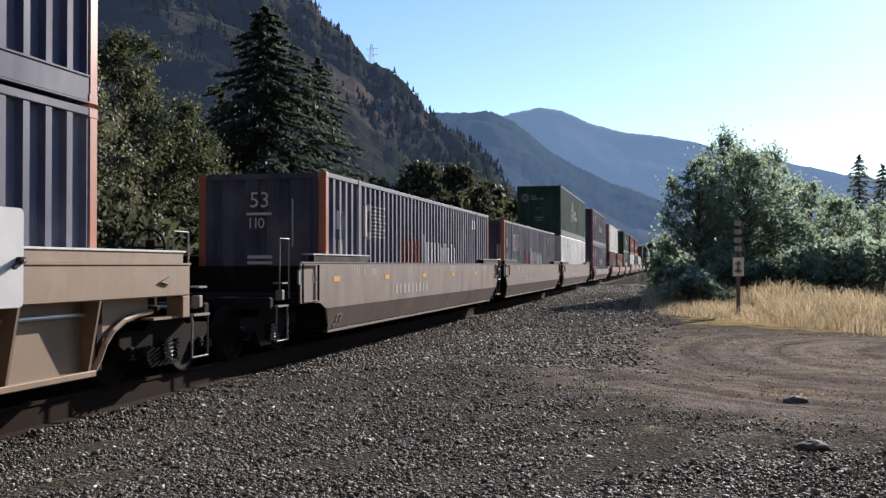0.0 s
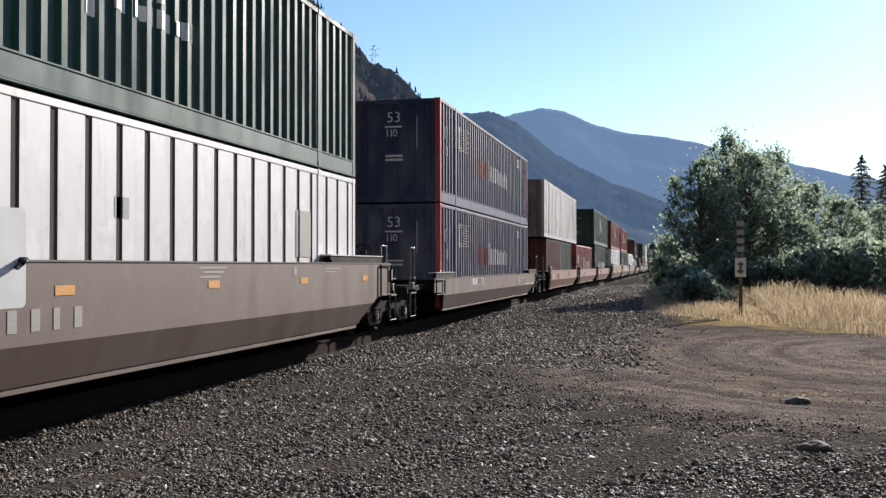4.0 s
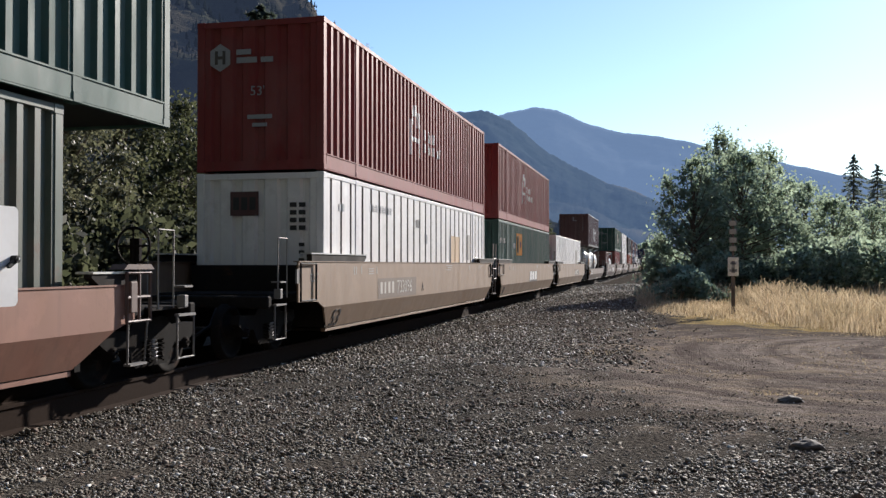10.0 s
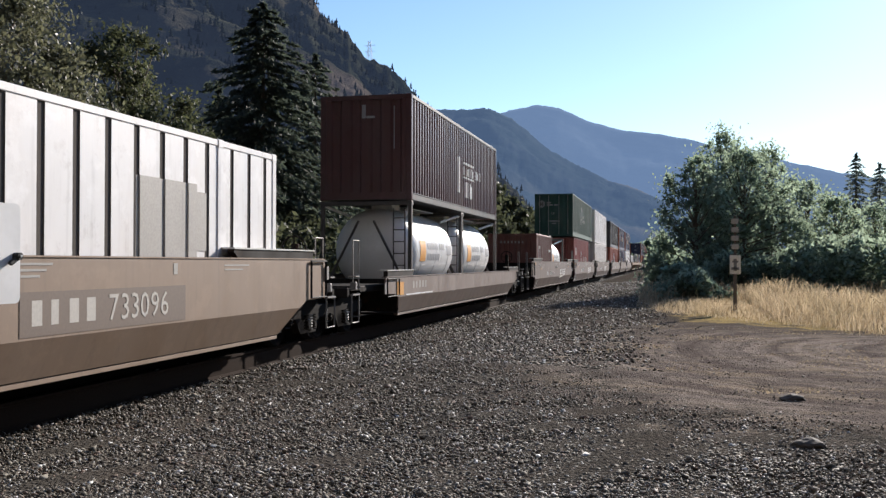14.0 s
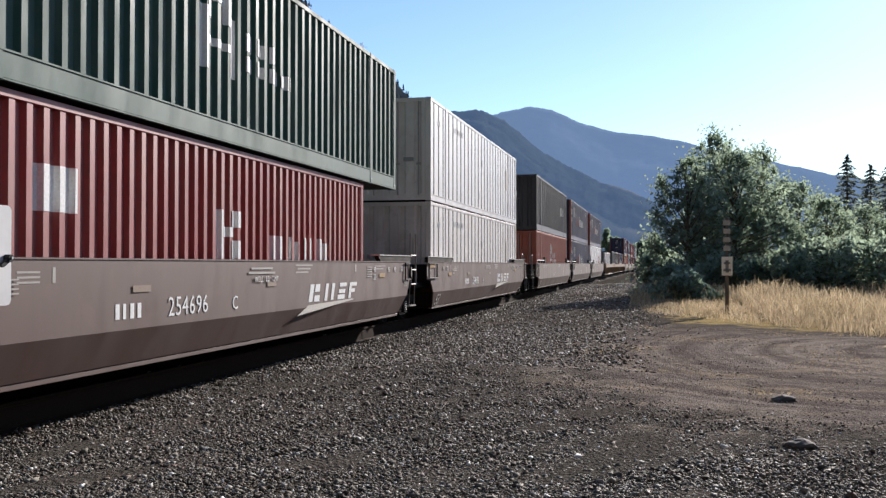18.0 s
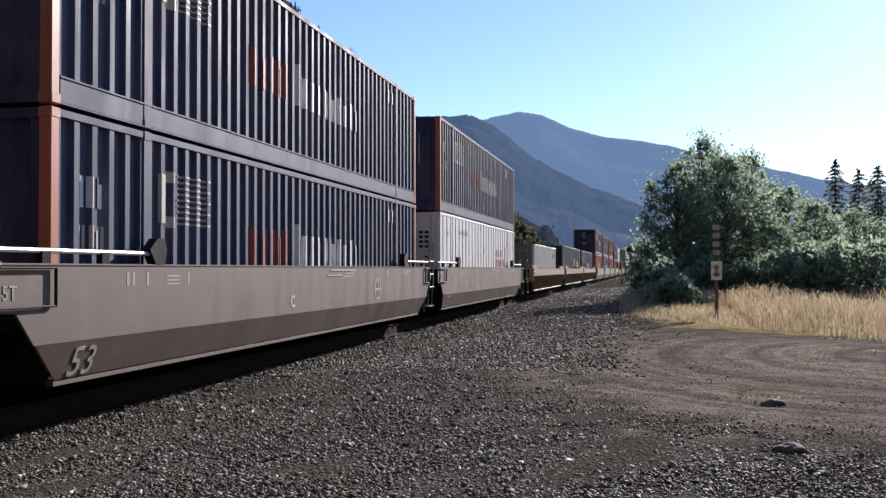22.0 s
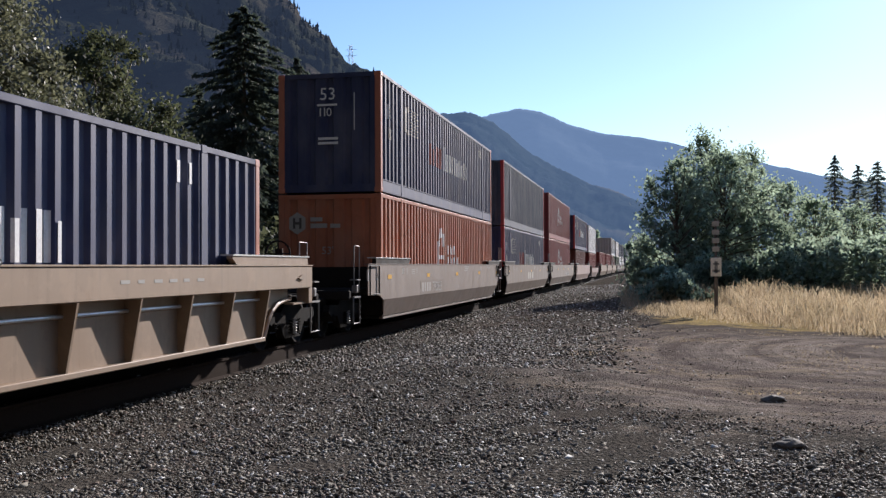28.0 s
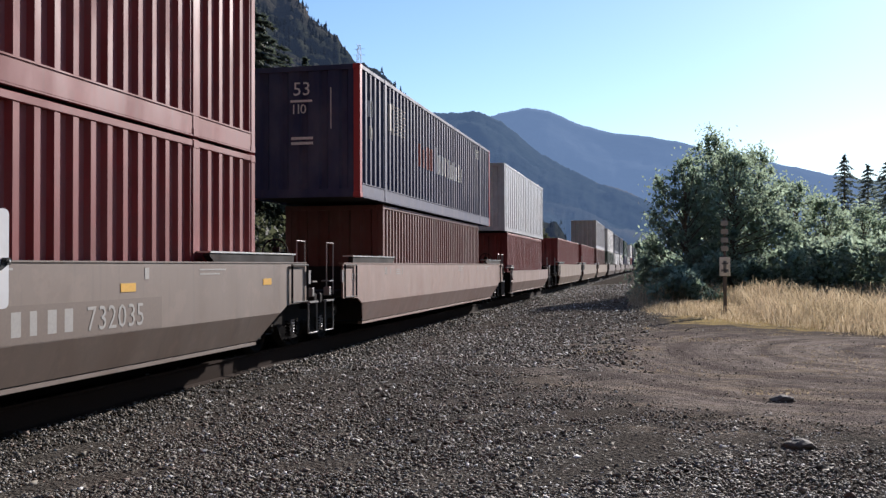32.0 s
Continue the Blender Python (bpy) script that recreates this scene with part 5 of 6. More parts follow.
def build_ground():
    xs = np.unique(np.concatenate([np.linspace(-3500, -60, 12), np.linspace(-60, -14, 12), np.linspace(-14, 20, 70), np.linspace(20, 90, 16), np.linspace(90, 3500, 12)]))
    ys = np.unique(np.concatenate([np.linspace(-3500, -20, 10), np.linspace(-20, 60, 150), np.linspace(60, 200, 24), np.linspace(200, 3500, 14)]))
    gx, gy = np.meshgrid(xs, ys, indexing="ij")
    z = np.where(((np.abs(gx) < 40) & (np.abs(gy) < 120)) | ((gx > -13.0) & (gx < -3.0)), ground_height(gx, gy), 0.0)
    z += 0.012 * rng.standard_normal(gx.shape) * (np.hypot(gx, gy) < 50) - 0.03 * (gx < -6.0) * (gx > -9.0)
    v = np.stack([gx, gy, z], -1).reshape(-1, 3)
    nx, ny = len(xs), len(ys)
    i = (np.arange(nx - 1)[:, None] * ny + np.arange(ny - 1)[None]).ravel()
    ob = soup("ground", v, np.stack([i, i + ny, i + ny + 1, i + 1], 1), ground_material(), "crushed rock and trodden dirt beside the track", "ground", "structure")
    ob.data.shade_smooth()
    return ob


ground = build_ground()

LUMP = np.array([(1, 0, 0), (0, 1, 0), (-1, 0, 0), (0, -1, 0), (0, 0, 1), (0, 0, -1)], float) * 1.35
LUMP_T = np.array([(a, (a + 1) % 4, 4) for a in range(4)] + [((a + 1) % 4, a, 5) for a in range(4)])


def turns(n, tilt=math.pi):
    """n random rotations."""
    q = rng.standard_normal((n, 4))
    q /= np.linalg.norm(q, axis=1)[:, None]
    w, x, y, z = q.T
    return np.stack([np.stack([1 - 2 * (y * y + z * z), 2 * (x * y - z * w), 2 * (x * z + y * w)], -1), np.stack([2 * (x * y + z * w), 1 - 2 * (x * x + z * z), 2 * (y * z - x * w)], -1),
                     np.stack([2 * (x * z - y * w), 2 * (y * z + x * w), 1 - 2 * (x * x + y * y)], -1)], 1)


def stones(name, x, y, size, label):
    """Loose broken rock: each stone a crooked lump of eight faces."""
    n = len(x)
    v = (LUMP[None] + 0.36 * rng.standard_normal((n, 6, 3)).clip(-1.3, 1.3)) * (size[:, None, None] * rng.uniform(0.55, 1.1, (n, 1, 3)))
    v = np.einsum("nij,nkj->nki", turns(n), v)
    v[:, :, 2] *= 0.72
    v[:, :, 0] += x[:, None]
    v[:, :, 1] += y[:, None]
    v[:, :, 2] += (ground_height(x, y) + size * 0.25)[:, None]
    f = (LUMP_T[None] + 6 * np.arange(n)[:, None, None]).reshape(-1, 3)
    return soup(name, v.reshape(-1, 3), f, STONE, label, "gravel")


STONE = stone_material("broken rock")
N1 = 156000
r = 4.4 * (26.0 / 4.4) ** rng.random(N1)
a = np.radians(rng.uniform(-42, 15, N1))
gx, gy = r * np.sin(a), r * np.cos(a)
away = np.clip((gx + 2.4) / 2.0, 0, 1) * np.clip((gy + 0.8 * gx - 9.0) / 4.0, 0, 1)
keep = (gx > -10.0) & (rng.random(N1) > 0.88 * away)
gx, gy = gx[keep], gy[keep]
stones("gravel", gx, gy, np.clip(rng.lognormal(-4.77, 0.40, len(gx)), 0.004, 0.032) * (1 + 0.03 * np.hypot(gx, gy)) * (1 - 0.45 * away[keep]), "dark grey broken rock ballast, loose")
N2 = 26000
bx, by = rng.uniform(-9.6, -0.9, N2) + 0.5 * np.abs(rng.standard_normal(N2)), 15 + 69 * rng.random(N2) ** 1.5
stones("ballast", bx, by, rng.uniform(0.013, 0.027, N2) * (1 + by / 50), "grey ballast along the track")
N3 = 11000
dx, dy = rng.uniform(-1.5, 9, N3), rng.uniform(8, 22, N3)
stones("pebbles", dx, dy, np.clip(rng.lognormal(-5.4, 0.5, N3), 0.003, 0.02), "scattered pebbles on the dirt")


def rock(name, x, y, sx, sy, sz, label, mat):
    b = bmesh.new()
    bmesh.ops.create_icosphere(b, subdivisions=3, radius=1.0)
    for p in b.verts:
        q = p.co.copy()
        k = 1 + 0.35 * noise.noise(q * 1.3 + Vector((x, y, 0))) + 0.12 * noise.noise(q * 4.0)
        p.co = Vector((q.x * sx, q.y * sy, max(q.z, -0.3) * sz)) * k
    m = bpy.data.meshes.new(name)
    b.to_mesh(m)
    b.free()
    m.materials.append(mat)
    ob = tagged(new(name, m), label, "rock")
    ob.location = (x, y, float(ground_height(x, y)) + sz * 0.12)
    return ob


ROCKDARK = plain("dark boulder", (0.10, 0.085, 0.07), 0.85, 0.0, 8.0)
PALESTONE = plain("pale stone", (0.45, 0.43, 0.39), 0.8)
ROCKPALE = plain("pale boulder", (0.10, 0.083, 0.066), 0.85, 0.0, 8.0)
rock("rock", 1.5, 12.4, 0.15, 0.12, 0.055, "dark flat rock lying on the gravel", ROCKDARK)
rock("rock", 1.2, 9.0, 0.14, 0.11, 0.075, "rounded brown rock half buried in gravel", ROCKPALE)
for x, y, s in ((-2.47, 11.6, 0.035), (-0.55, 12.7, 0.04), (2.0, 7.6, 0.035), (-3.6, 7.3, 0.04), (3.3, 20.0, 0.05), (-4.1, 8.1, 0.06)):
    rock("pale_stone", x, y, s * 0.62, s * 0.55, s * 0.45, "small pale stone lying on the gravel", PALESTONE)

# the track under the train
track = tagged(new("track"), "steel rails on dark timber ties", "railway track", "", "structure")
track.location = (TRACK_X, 0, 0)
# rails kept very dark: the shade under the train is in their colour
RAILSTEEL = plain("shaded rail steel", (0.03, 0.02, 0.015), 0.85, 0.0, spec=0.05)
TIE = bark("creosoted tie", (0.04, 0.03, 0.024))
for sg in (1, -1):
    poly = [(sg * 0.7175 + a, z) for a, z in ((-0.075, -0.15), (0.075, -0.15), (0.075, -0.13), (0.012, -0.1), (0.012, 0.12), (0.036, 0.135), (0.036, 0.17), (-0.036, 0.17), (-0.036, 0.135), (-0.012, 0.12), (-0.012, -0.1), (-0.075, -0.13))]
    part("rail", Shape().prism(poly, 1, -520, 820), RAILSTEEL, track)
tie_mesh = Shape().box(-1.3, 1.3, -0.115, 0.115, -0.32, -0.15, 0.012).mesh("tie")
for i in range(110):
    part("tie", tie_mesh, TIE, track, at=Matrix.Translation((0, -2 + i * 0.53, 0)))
far_ties = Shape()
for i in range(400):
    far_ties.box(-1.3, 1.3, 56.3 + i * 0.53 - 0.115, 56.3 + i * 0.53 + 0.115, -0.32, -0.15)
tagged(part("tie", far_ties, TIE, track), kind="stuff")

# dry grass
GRASS = leaf_material("dry grass", (0.45, 0.35, 0.25), (0.87, 0.725, 0.565), 0.42, (1.0, 0.96, 0.88), 0.75, 0.2)


def blades(name, x, y, h, label, mat, w=0.012):
    n = len(x)
    a = rng.uniform(0, 2 * math.pi, n)
    lean = rng.uniform(0, 0.95, n) ** 1.3 * h
    la = rng.uniform(0, 2 * math.pi, n)
    ww = w * rng.uniform(0.6, 1.6, n)
    z0 = ground_height(x, y) - 0.02
    base = np.stack([x, y, z0], -1)
    side = np.stack([np.cos(a) * ww, np.sin(a) * ww, np.zeros(n)], -1)
    mid = base + np.stack([np.cos(la) * lean * 0.35, np.sin(la) * lean * 0.35, h * 0.6], -1)
    tip = base + np.stack([np.cos(la) * lean, np.sin(la) * lean, h], -1)
    v = np.stack([base - side, base + side, mid + side * 0.8, mid - side * 0.8, tip + side * 0.9, tip - side * 0.9], 1).reshape(-1, 3)
    k = 6 * np.arange(n)[:, None, None]
    f = (np.array([(0, 1, 2, 3), (3, 2, 4, 5)])[None] + k).reshape(-1, 4)
    return soup(name, v, f, mat, label, "grass")


NG = 92000
x = rng.uniform(-1.2, 26, NG)
y = rng.uniform(17, 48, NG)
front = np.interp(x, [-1.2, 0.5, 2.0, 4.5, 12, 26], [36.0, 30.5, 28.0, 24.4, 22.0, 18.5]) + 0.5 * np.sin(x * 2.1) + 0.4 * rng.standard_normal(NG)
ok = y > front
x, y, front = x[ok], y[ok], front[ok]
clump = np.array([noise.noise(Vector((p * 0.35, q * 0.35, 0.0))) for p, q in zip(x, y)])
h = (0.52 + 0.55 * clump + 0.16 * rng.standard_normal(len(x))).clip(0.10, 1.25) * np.clip((y - front) / 5.0 + 0.15, 0.15, 1) * np.where((x < 3.0) & (y < 40), 0.38, 1.0)
blades("dry_grass", x, y, h, "tall dry golden grass at the edge of the clearing", GRASS, 0.0075)
N = 16000
x, y = rng.uniform(-1.6, 10, N), rng.uniform(13, 26, N)
patch = np.array([noise.noise(Vector((p * 0.5, q * 0.8, 4.0))) for p, q in zip(x, y)])
ok = patch > 0.14
blades("sparse_grass", x[ok], y[ok], rng.uniform(0.01, 0.032, ok.sum()), "sparse short dry grass on the dirt", GRASS, 0.012)


# trees
def limb_tree(name, x, y, height, radius, trunk_h, leaves, label, mats, leaf=0.16, lobes=26, seed=1, low=0.25, spiky=0.0, flat=0.75):
    """A tapered trunk, forking limbs and a ragged crown of many leaves."""
    lobes, leaves = lobes * 2, int(leaves * 1.02)
    g = np.random.default_rng(seed)
    root = tagged(new(name), label, "bush" if name == "bush" else "tree")
    root.location = (x, y, 0)
    s = Shape()
    s.tube((0, 0, -0.1), (0.1, 0.05, trunk_h), 0.022 * height, 8, 0.015 * height).tube((0.1, 0.05, trunk_h), (0, 0, height * 0.8), 0.015 * height, 8, 0.004 * height)
    cents, sizes = [], []
    for i in range(lobes):
        z = height * (low + (1 - low) * (i + 0.5) / lobes)
        t = (z / height - low) / (1 - low)
        rr = radius * (1 - t ** 2.2) ** 0.6 * g.uniform(0.35, 1.0) if t < 1 else 0
        an = i * 2.4 + g.uniform(-0.5, 0.5)
        c = np.array([rr * math.cos(an), rr * math.sin(an), z - 0.25 * radius * 0.5])
        cents.append(c)
        sizes.append(radius * g.uniform(0.2, 0.46) * (1 - 0.4 * t))
        s.tube((0.05, 0.03, max(trunk_h * 0.7, z * 0.62)), tuple(c), 0.006 * height, 5, 0.002 * height)
    part("trunk", s, mats[0], root)
    cents, sizes = np.array(cents), np.array(sizes)
    w = sizes ** 2
    pick = g.choice(lobes, leaves, p=w / w.sum())
    d = g.standard_normal((leaves, 3))
    d /= np.linalg.norm(d, axis=1)[:, None]
    rad = sizes[pick] * np.abs(g.standard_normal(leaves) * 0.42 + 0.45)
    p = cents[pick] + d * rad[:, None] * np.array([1, 1, flat])
    if spiky:
        p[:, 2] += spiky * g.random(leaves) ** 4 * sizes[pick]
    p[:, 2] = np.maximum(p[:, 2], 0.05)
    u = g.standard_normal((leaves, 3))
    u /= np.linalg.norm(u, axis=1)[:, None]
    q = np.cross(u, g.standard_normal((leaves, 3)))
    q /= np.linalg.norm(q, axis=1)[:, None]
    sz = leaf * g.uniform(0.55, 1.45, leaves)
    v = np.stack([p - u * sz[:, None], p + q * sz[:, None] * 0.5, p + u * sz[:, None], p - q * sz[:, None] * 0.5], 1).reshape(-1, 3)
    f = np.arange(4 * leaves).reshape(-1, 4)
    crown = soup("crown", v, f, mats[1], "", "")
    crown.parent = root
    return root


def fir_tree(x, y, height, radius, label, mats, whorls=30, seed=1, needles=9):
    """A conifer: straight trunk, whorls of drooping boughs hung with small sprays."""
    g = np.random.default_rng(seed)
    root = tagged(new("fir_tree"), label, "tree")
    root.location = (x, y, 0)
    s = Shape().tube((0, 0, -0.1), (0, 0, height * 0.98), 0.018 * height, 8, 0.002 * height)
    vs = []
    for i in range(whorls):
        t = i / (whorls - 1)
        z = height * (0.10 + 0.88 * t)
        rr = radius * (1 - t) ** 0.66 + 0.15
        for k in range(6):
            an = 2 * math.pi * k / 6 + i * 0.9 + g.uniform(-0.4, 0.4)
            L = rr * g.uniform(0.45, 1.12)
            tip = np.array([L * math.cos(an), L * math.sin(an), z - 0.22 * L + g.uniform(-0.2, 0.2)])
            base = np.array([0, 0, z + 0.1 * L])
            if L > radius * 0.35:
                s.tube(tuple(base), tuple(tip), 0.035, 4, 0.01)
            n = int(needles * (2 + L * 2.2))
            w = g.uniform(0.12, 1.0, n)[:, None]
            p = base + (tip - base) * w + g.standard_normal((n, 3)) * np.array([0.15, 0.15, 0.07]) * (0.3 + 0.16 * L)
            out = (tip - base) / (np.linalg.norm(tip - base) + 1e-6)
            u = out + g.standard_normal((n, 3)) * 0.45 + np.array([0, 0, -0.25])
            u /= np.linalg.norm(u, axis=1)[:, None]
            q = np.cross(u, g.standard_normal((n, 3)))
            q /= np.linalg.norm(q, axis=1)[:, None]
            sz = g.uniform(0.14, 0.34, n)[:, None] * (0.5 + height / 36)
            vs.append(np.stack([p - u * sz, p + q * sz * 0.28, p + u * sz, p - q * sz * 0.28], 1).reshape(-1, 3))
    part("trunk", s, mats[0], root)
    v = np.concatenate(vs)
    crown = soup("crown", v, np.arange(len(v)).reshape(-1, 4), mats[1], "", "")
    crown.parent = root
    return root


def at_view(px, d):
    """A spot on the ground d metres out, px being the sideways position in a view 1568 wide that looks 13.26 degrees left of the line."""
    az = radians(-13.26) + math.atan((px - 784) / 1681)
    return d * math.sin(az), d * math.cos(az)


BARK = bark("grey bark", (0.16, 0.13, 0.10))
LEAF = leaf_material("green leaves", (0.066, 0.074, 0.045), (0.17, 0.178, 0.115), 0.45, (1.0, 1.02, 0.84))
LEAF2 = leaf_material("olive leaves", (0.085, 0.088, 0.064), (0.30, 0.29, 0.215), 0.45, (1.0, 1.02, 0.86), 0.5, 0.45)
LEAF3 = leaf_material("dark leaves", (0.062, 0.068, 0.048), (0.15, 0.157, 0.108), 0.5, (1.0, 1.02, 0.86))
# lighter, more see-through copy of the leaves; sun glare is in its colour
GLARELEAF = leaf_material("thin leaves brightened by glare", (0.18, 0.2, 0.174), (0.25, 0.272, 0.238), 0.72, (1.72, 1.92, 1.66), 0.65, 0.2)
FIR = leaf_material("fir needles", (0.045, 0.056, 0.05), (0.11, 0.125, 0.105), 0.45, (1.4, 1.45, 1.35), 0.65, 0.35)
# fir needles again, with distance haze put into a paler, bluer colour
HAZYFIR = leaf_material("hazy fir needles", (0.10, 0.12, 0.125), (0.17, 0.195, 0.2), 0.62, (1.7, 1.8, 1.75), 0.6, 0.2)

# behind the train
P = at_view(-40, 34)
limb_tree("broadleaf_tree", *P, 12.2, 4.6, 3.0, 56000, "tall broadleaf tree with dusty green leaves", (BARK, LEAF2), 0.085, 34, 11, 0.12)
P = at_view(95, 36)
limb_tree("broadleaf_tree", *P, 9.6, 3.2, 2.5, 38000, "broadleaf tree with pale dusty leaves beside the line", (BARK, LEAF2), 0.085, 26, 12, 0.1)
P = at_view(215, 43)
limb_tree("broadleaf_tree", *P, 12.0, 4.0, 3.0, 46000, "full green broadleaf tree", (BARK, LEAF), 0.095, 30, 13, 0.1)
P = at_view(320, 46)
limb_tree("broadleaf_tree", *P, 9.0, 3.0, 2.0, 28000, "green broadleaf tree beside a dark fir", (BARK, LEAF), 0.095, 22, 14, 0.05)
P = at_view(463, 60)
fir_tree(*P, 18.0, 8.6, "tall dark fir with drooping boughs", (BARK, FIR), 40, 15, 12)
P = at_view(556, 66)
fir_tree(*P, 16.2, 6.4, "dark fir beside a taller one", (BARK, FIR), 28, 16, 8)
P = at_view(385, 64)
fir_tree(*P, 13.2, 6.2, "dark fir, shorter, in the shade", (BARK, FIR), 26, 17, 8)
for px, d, hh, rr, sd in ((615, 85, 9.5, 3.2, 21), (660, 92, 10.5, 3.4, 22), (740, 96, 12.5, 5.0, 23), (800, 100, 12.8, 5.2, 24), (850, 104, 11.2, 4.6, 25), (895, 118, 10.2, 4.2, 26), (925, 140, 10.0, 4.0, 27), (960, 175, 9.5, 4.5, 28)):
    P = at_view(px, d)
    limb_tree("broadleaf_tree", *P, hh, rr, 2.0, 9000, "dark green broadleaf tree behind the line", (BARK, LEAF3), 0.30, 22, sd, 0.05)
for px, d, hh, rr, sd in ((30, 30, 3.6, 3.2, 31), (180, 34, 4.0, 3.4, 32), (300, 40, 4.2, 3.6, 33), (420, 48, 4.6, 4.0, 34), (530, 56, 4.8, 4.2, 35), (630, 70, 5.5, 4.4, 36), (-120, 28, 4.0, 3.5, 37), (700, 88, 5.5, 4.6, 38), (240, 33, 2.6, 2.4, 39)):
    P = at_view(px, d)
    limb_tree("bush", *P, hh, rr, 0.6, 8000, "dense dark bush along the foot of the trees", (BARK, LEAF3), 0.17, 20, sd, 0.0)

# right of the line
for px, d, hh, rr, lv, sd, mt, sp, lab in ((1279, 57, 9.35, 2.7, 15000, 41, GLARELEAF, 1.2, "tall ragged broadleaf tree in the sun's glare"), (1312, 53, 8.0, 4.4, 24000, 42, GLARELEAF, 0.0, "broad dark tree with a rounded crown"),
                                       (1357, 58, 8.4, 2.7, 14000, 43, GLARELEAF, 0.8, "broadleaf tree with a ragged top"), (1228, 50, 7.2, 2.6, 13000, 44, GLARELEAF, 0.4, "dark broadleaf tree near the line"),
                                       (1425, 60, 6.8, 3.2, 13000, 45, GLARELEAF, 0.3, "green tree behind the grass"), (1475, 52, 5.2, 2.6, 9000, 46, GLARELEAF, 0.0, "pale green tree behind the grass"), (1545, 62, 5.4, 3.4, 11000, 47, GLARELEAF, 0.3, "green tree at the edge of the clearing")):
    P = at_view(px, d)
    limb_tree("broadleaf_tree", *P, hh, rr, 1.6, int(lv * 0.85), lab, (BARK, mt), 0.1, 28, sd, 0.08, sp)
for px, d, hh, rr, sd in ((1514, 100, 12.3, 3.3, 51), (1556, 96, 10.9, 3.0, 52), (1590, 90, 10.5, 3.2, 53)):
    P = at_view(px, d)
    fir_tree(*P, hh, rr, "blue-green conifer against the bright sky", (BARK, HAZYFIR), 28, sd, 5)
for px, d, hh, rr, sd, mt in ((1410, 47, 2.6, 2.2, 61, GLARELEAF), (1470, 46, 2.9, 2.4, 62, GLARELEAF), (1530, 45, 3.0, 2.6, 63, GLARELEAF), (1590, 44, 3.0, 2.6, 64, GLARELEAF), (1350, 48, 2.2, 2.2, 65, GLARELEAF), (1285, 47, 2.2, 2.0, 66, GLARELEAF), (1205, 44, 1.7, 1.5, 67, GLARELEAF), (1228, 41, 1.4, 1.4, 68, GLARELEAF), (1180, 60, 2.2, 1.6, 69, GLARELEAF)):
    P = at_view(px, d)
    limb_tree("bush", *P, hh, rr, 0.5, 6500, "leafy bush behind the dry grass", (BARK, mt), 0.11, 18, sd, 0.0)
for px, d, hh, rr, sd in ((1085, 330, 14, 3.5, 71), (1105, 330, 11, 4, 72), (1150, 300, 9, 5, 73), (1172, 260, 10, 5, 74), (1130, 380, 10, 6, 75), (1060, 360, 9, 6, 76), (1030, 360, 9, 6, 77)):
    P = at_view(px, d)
    limb_tree("broadleaf_tree", *P, hh, rr, 2.0, 3500, "distant tree where the line runs out of sight", (BARK, GLARELEAF), 0.6, 18, sd, 0.0)


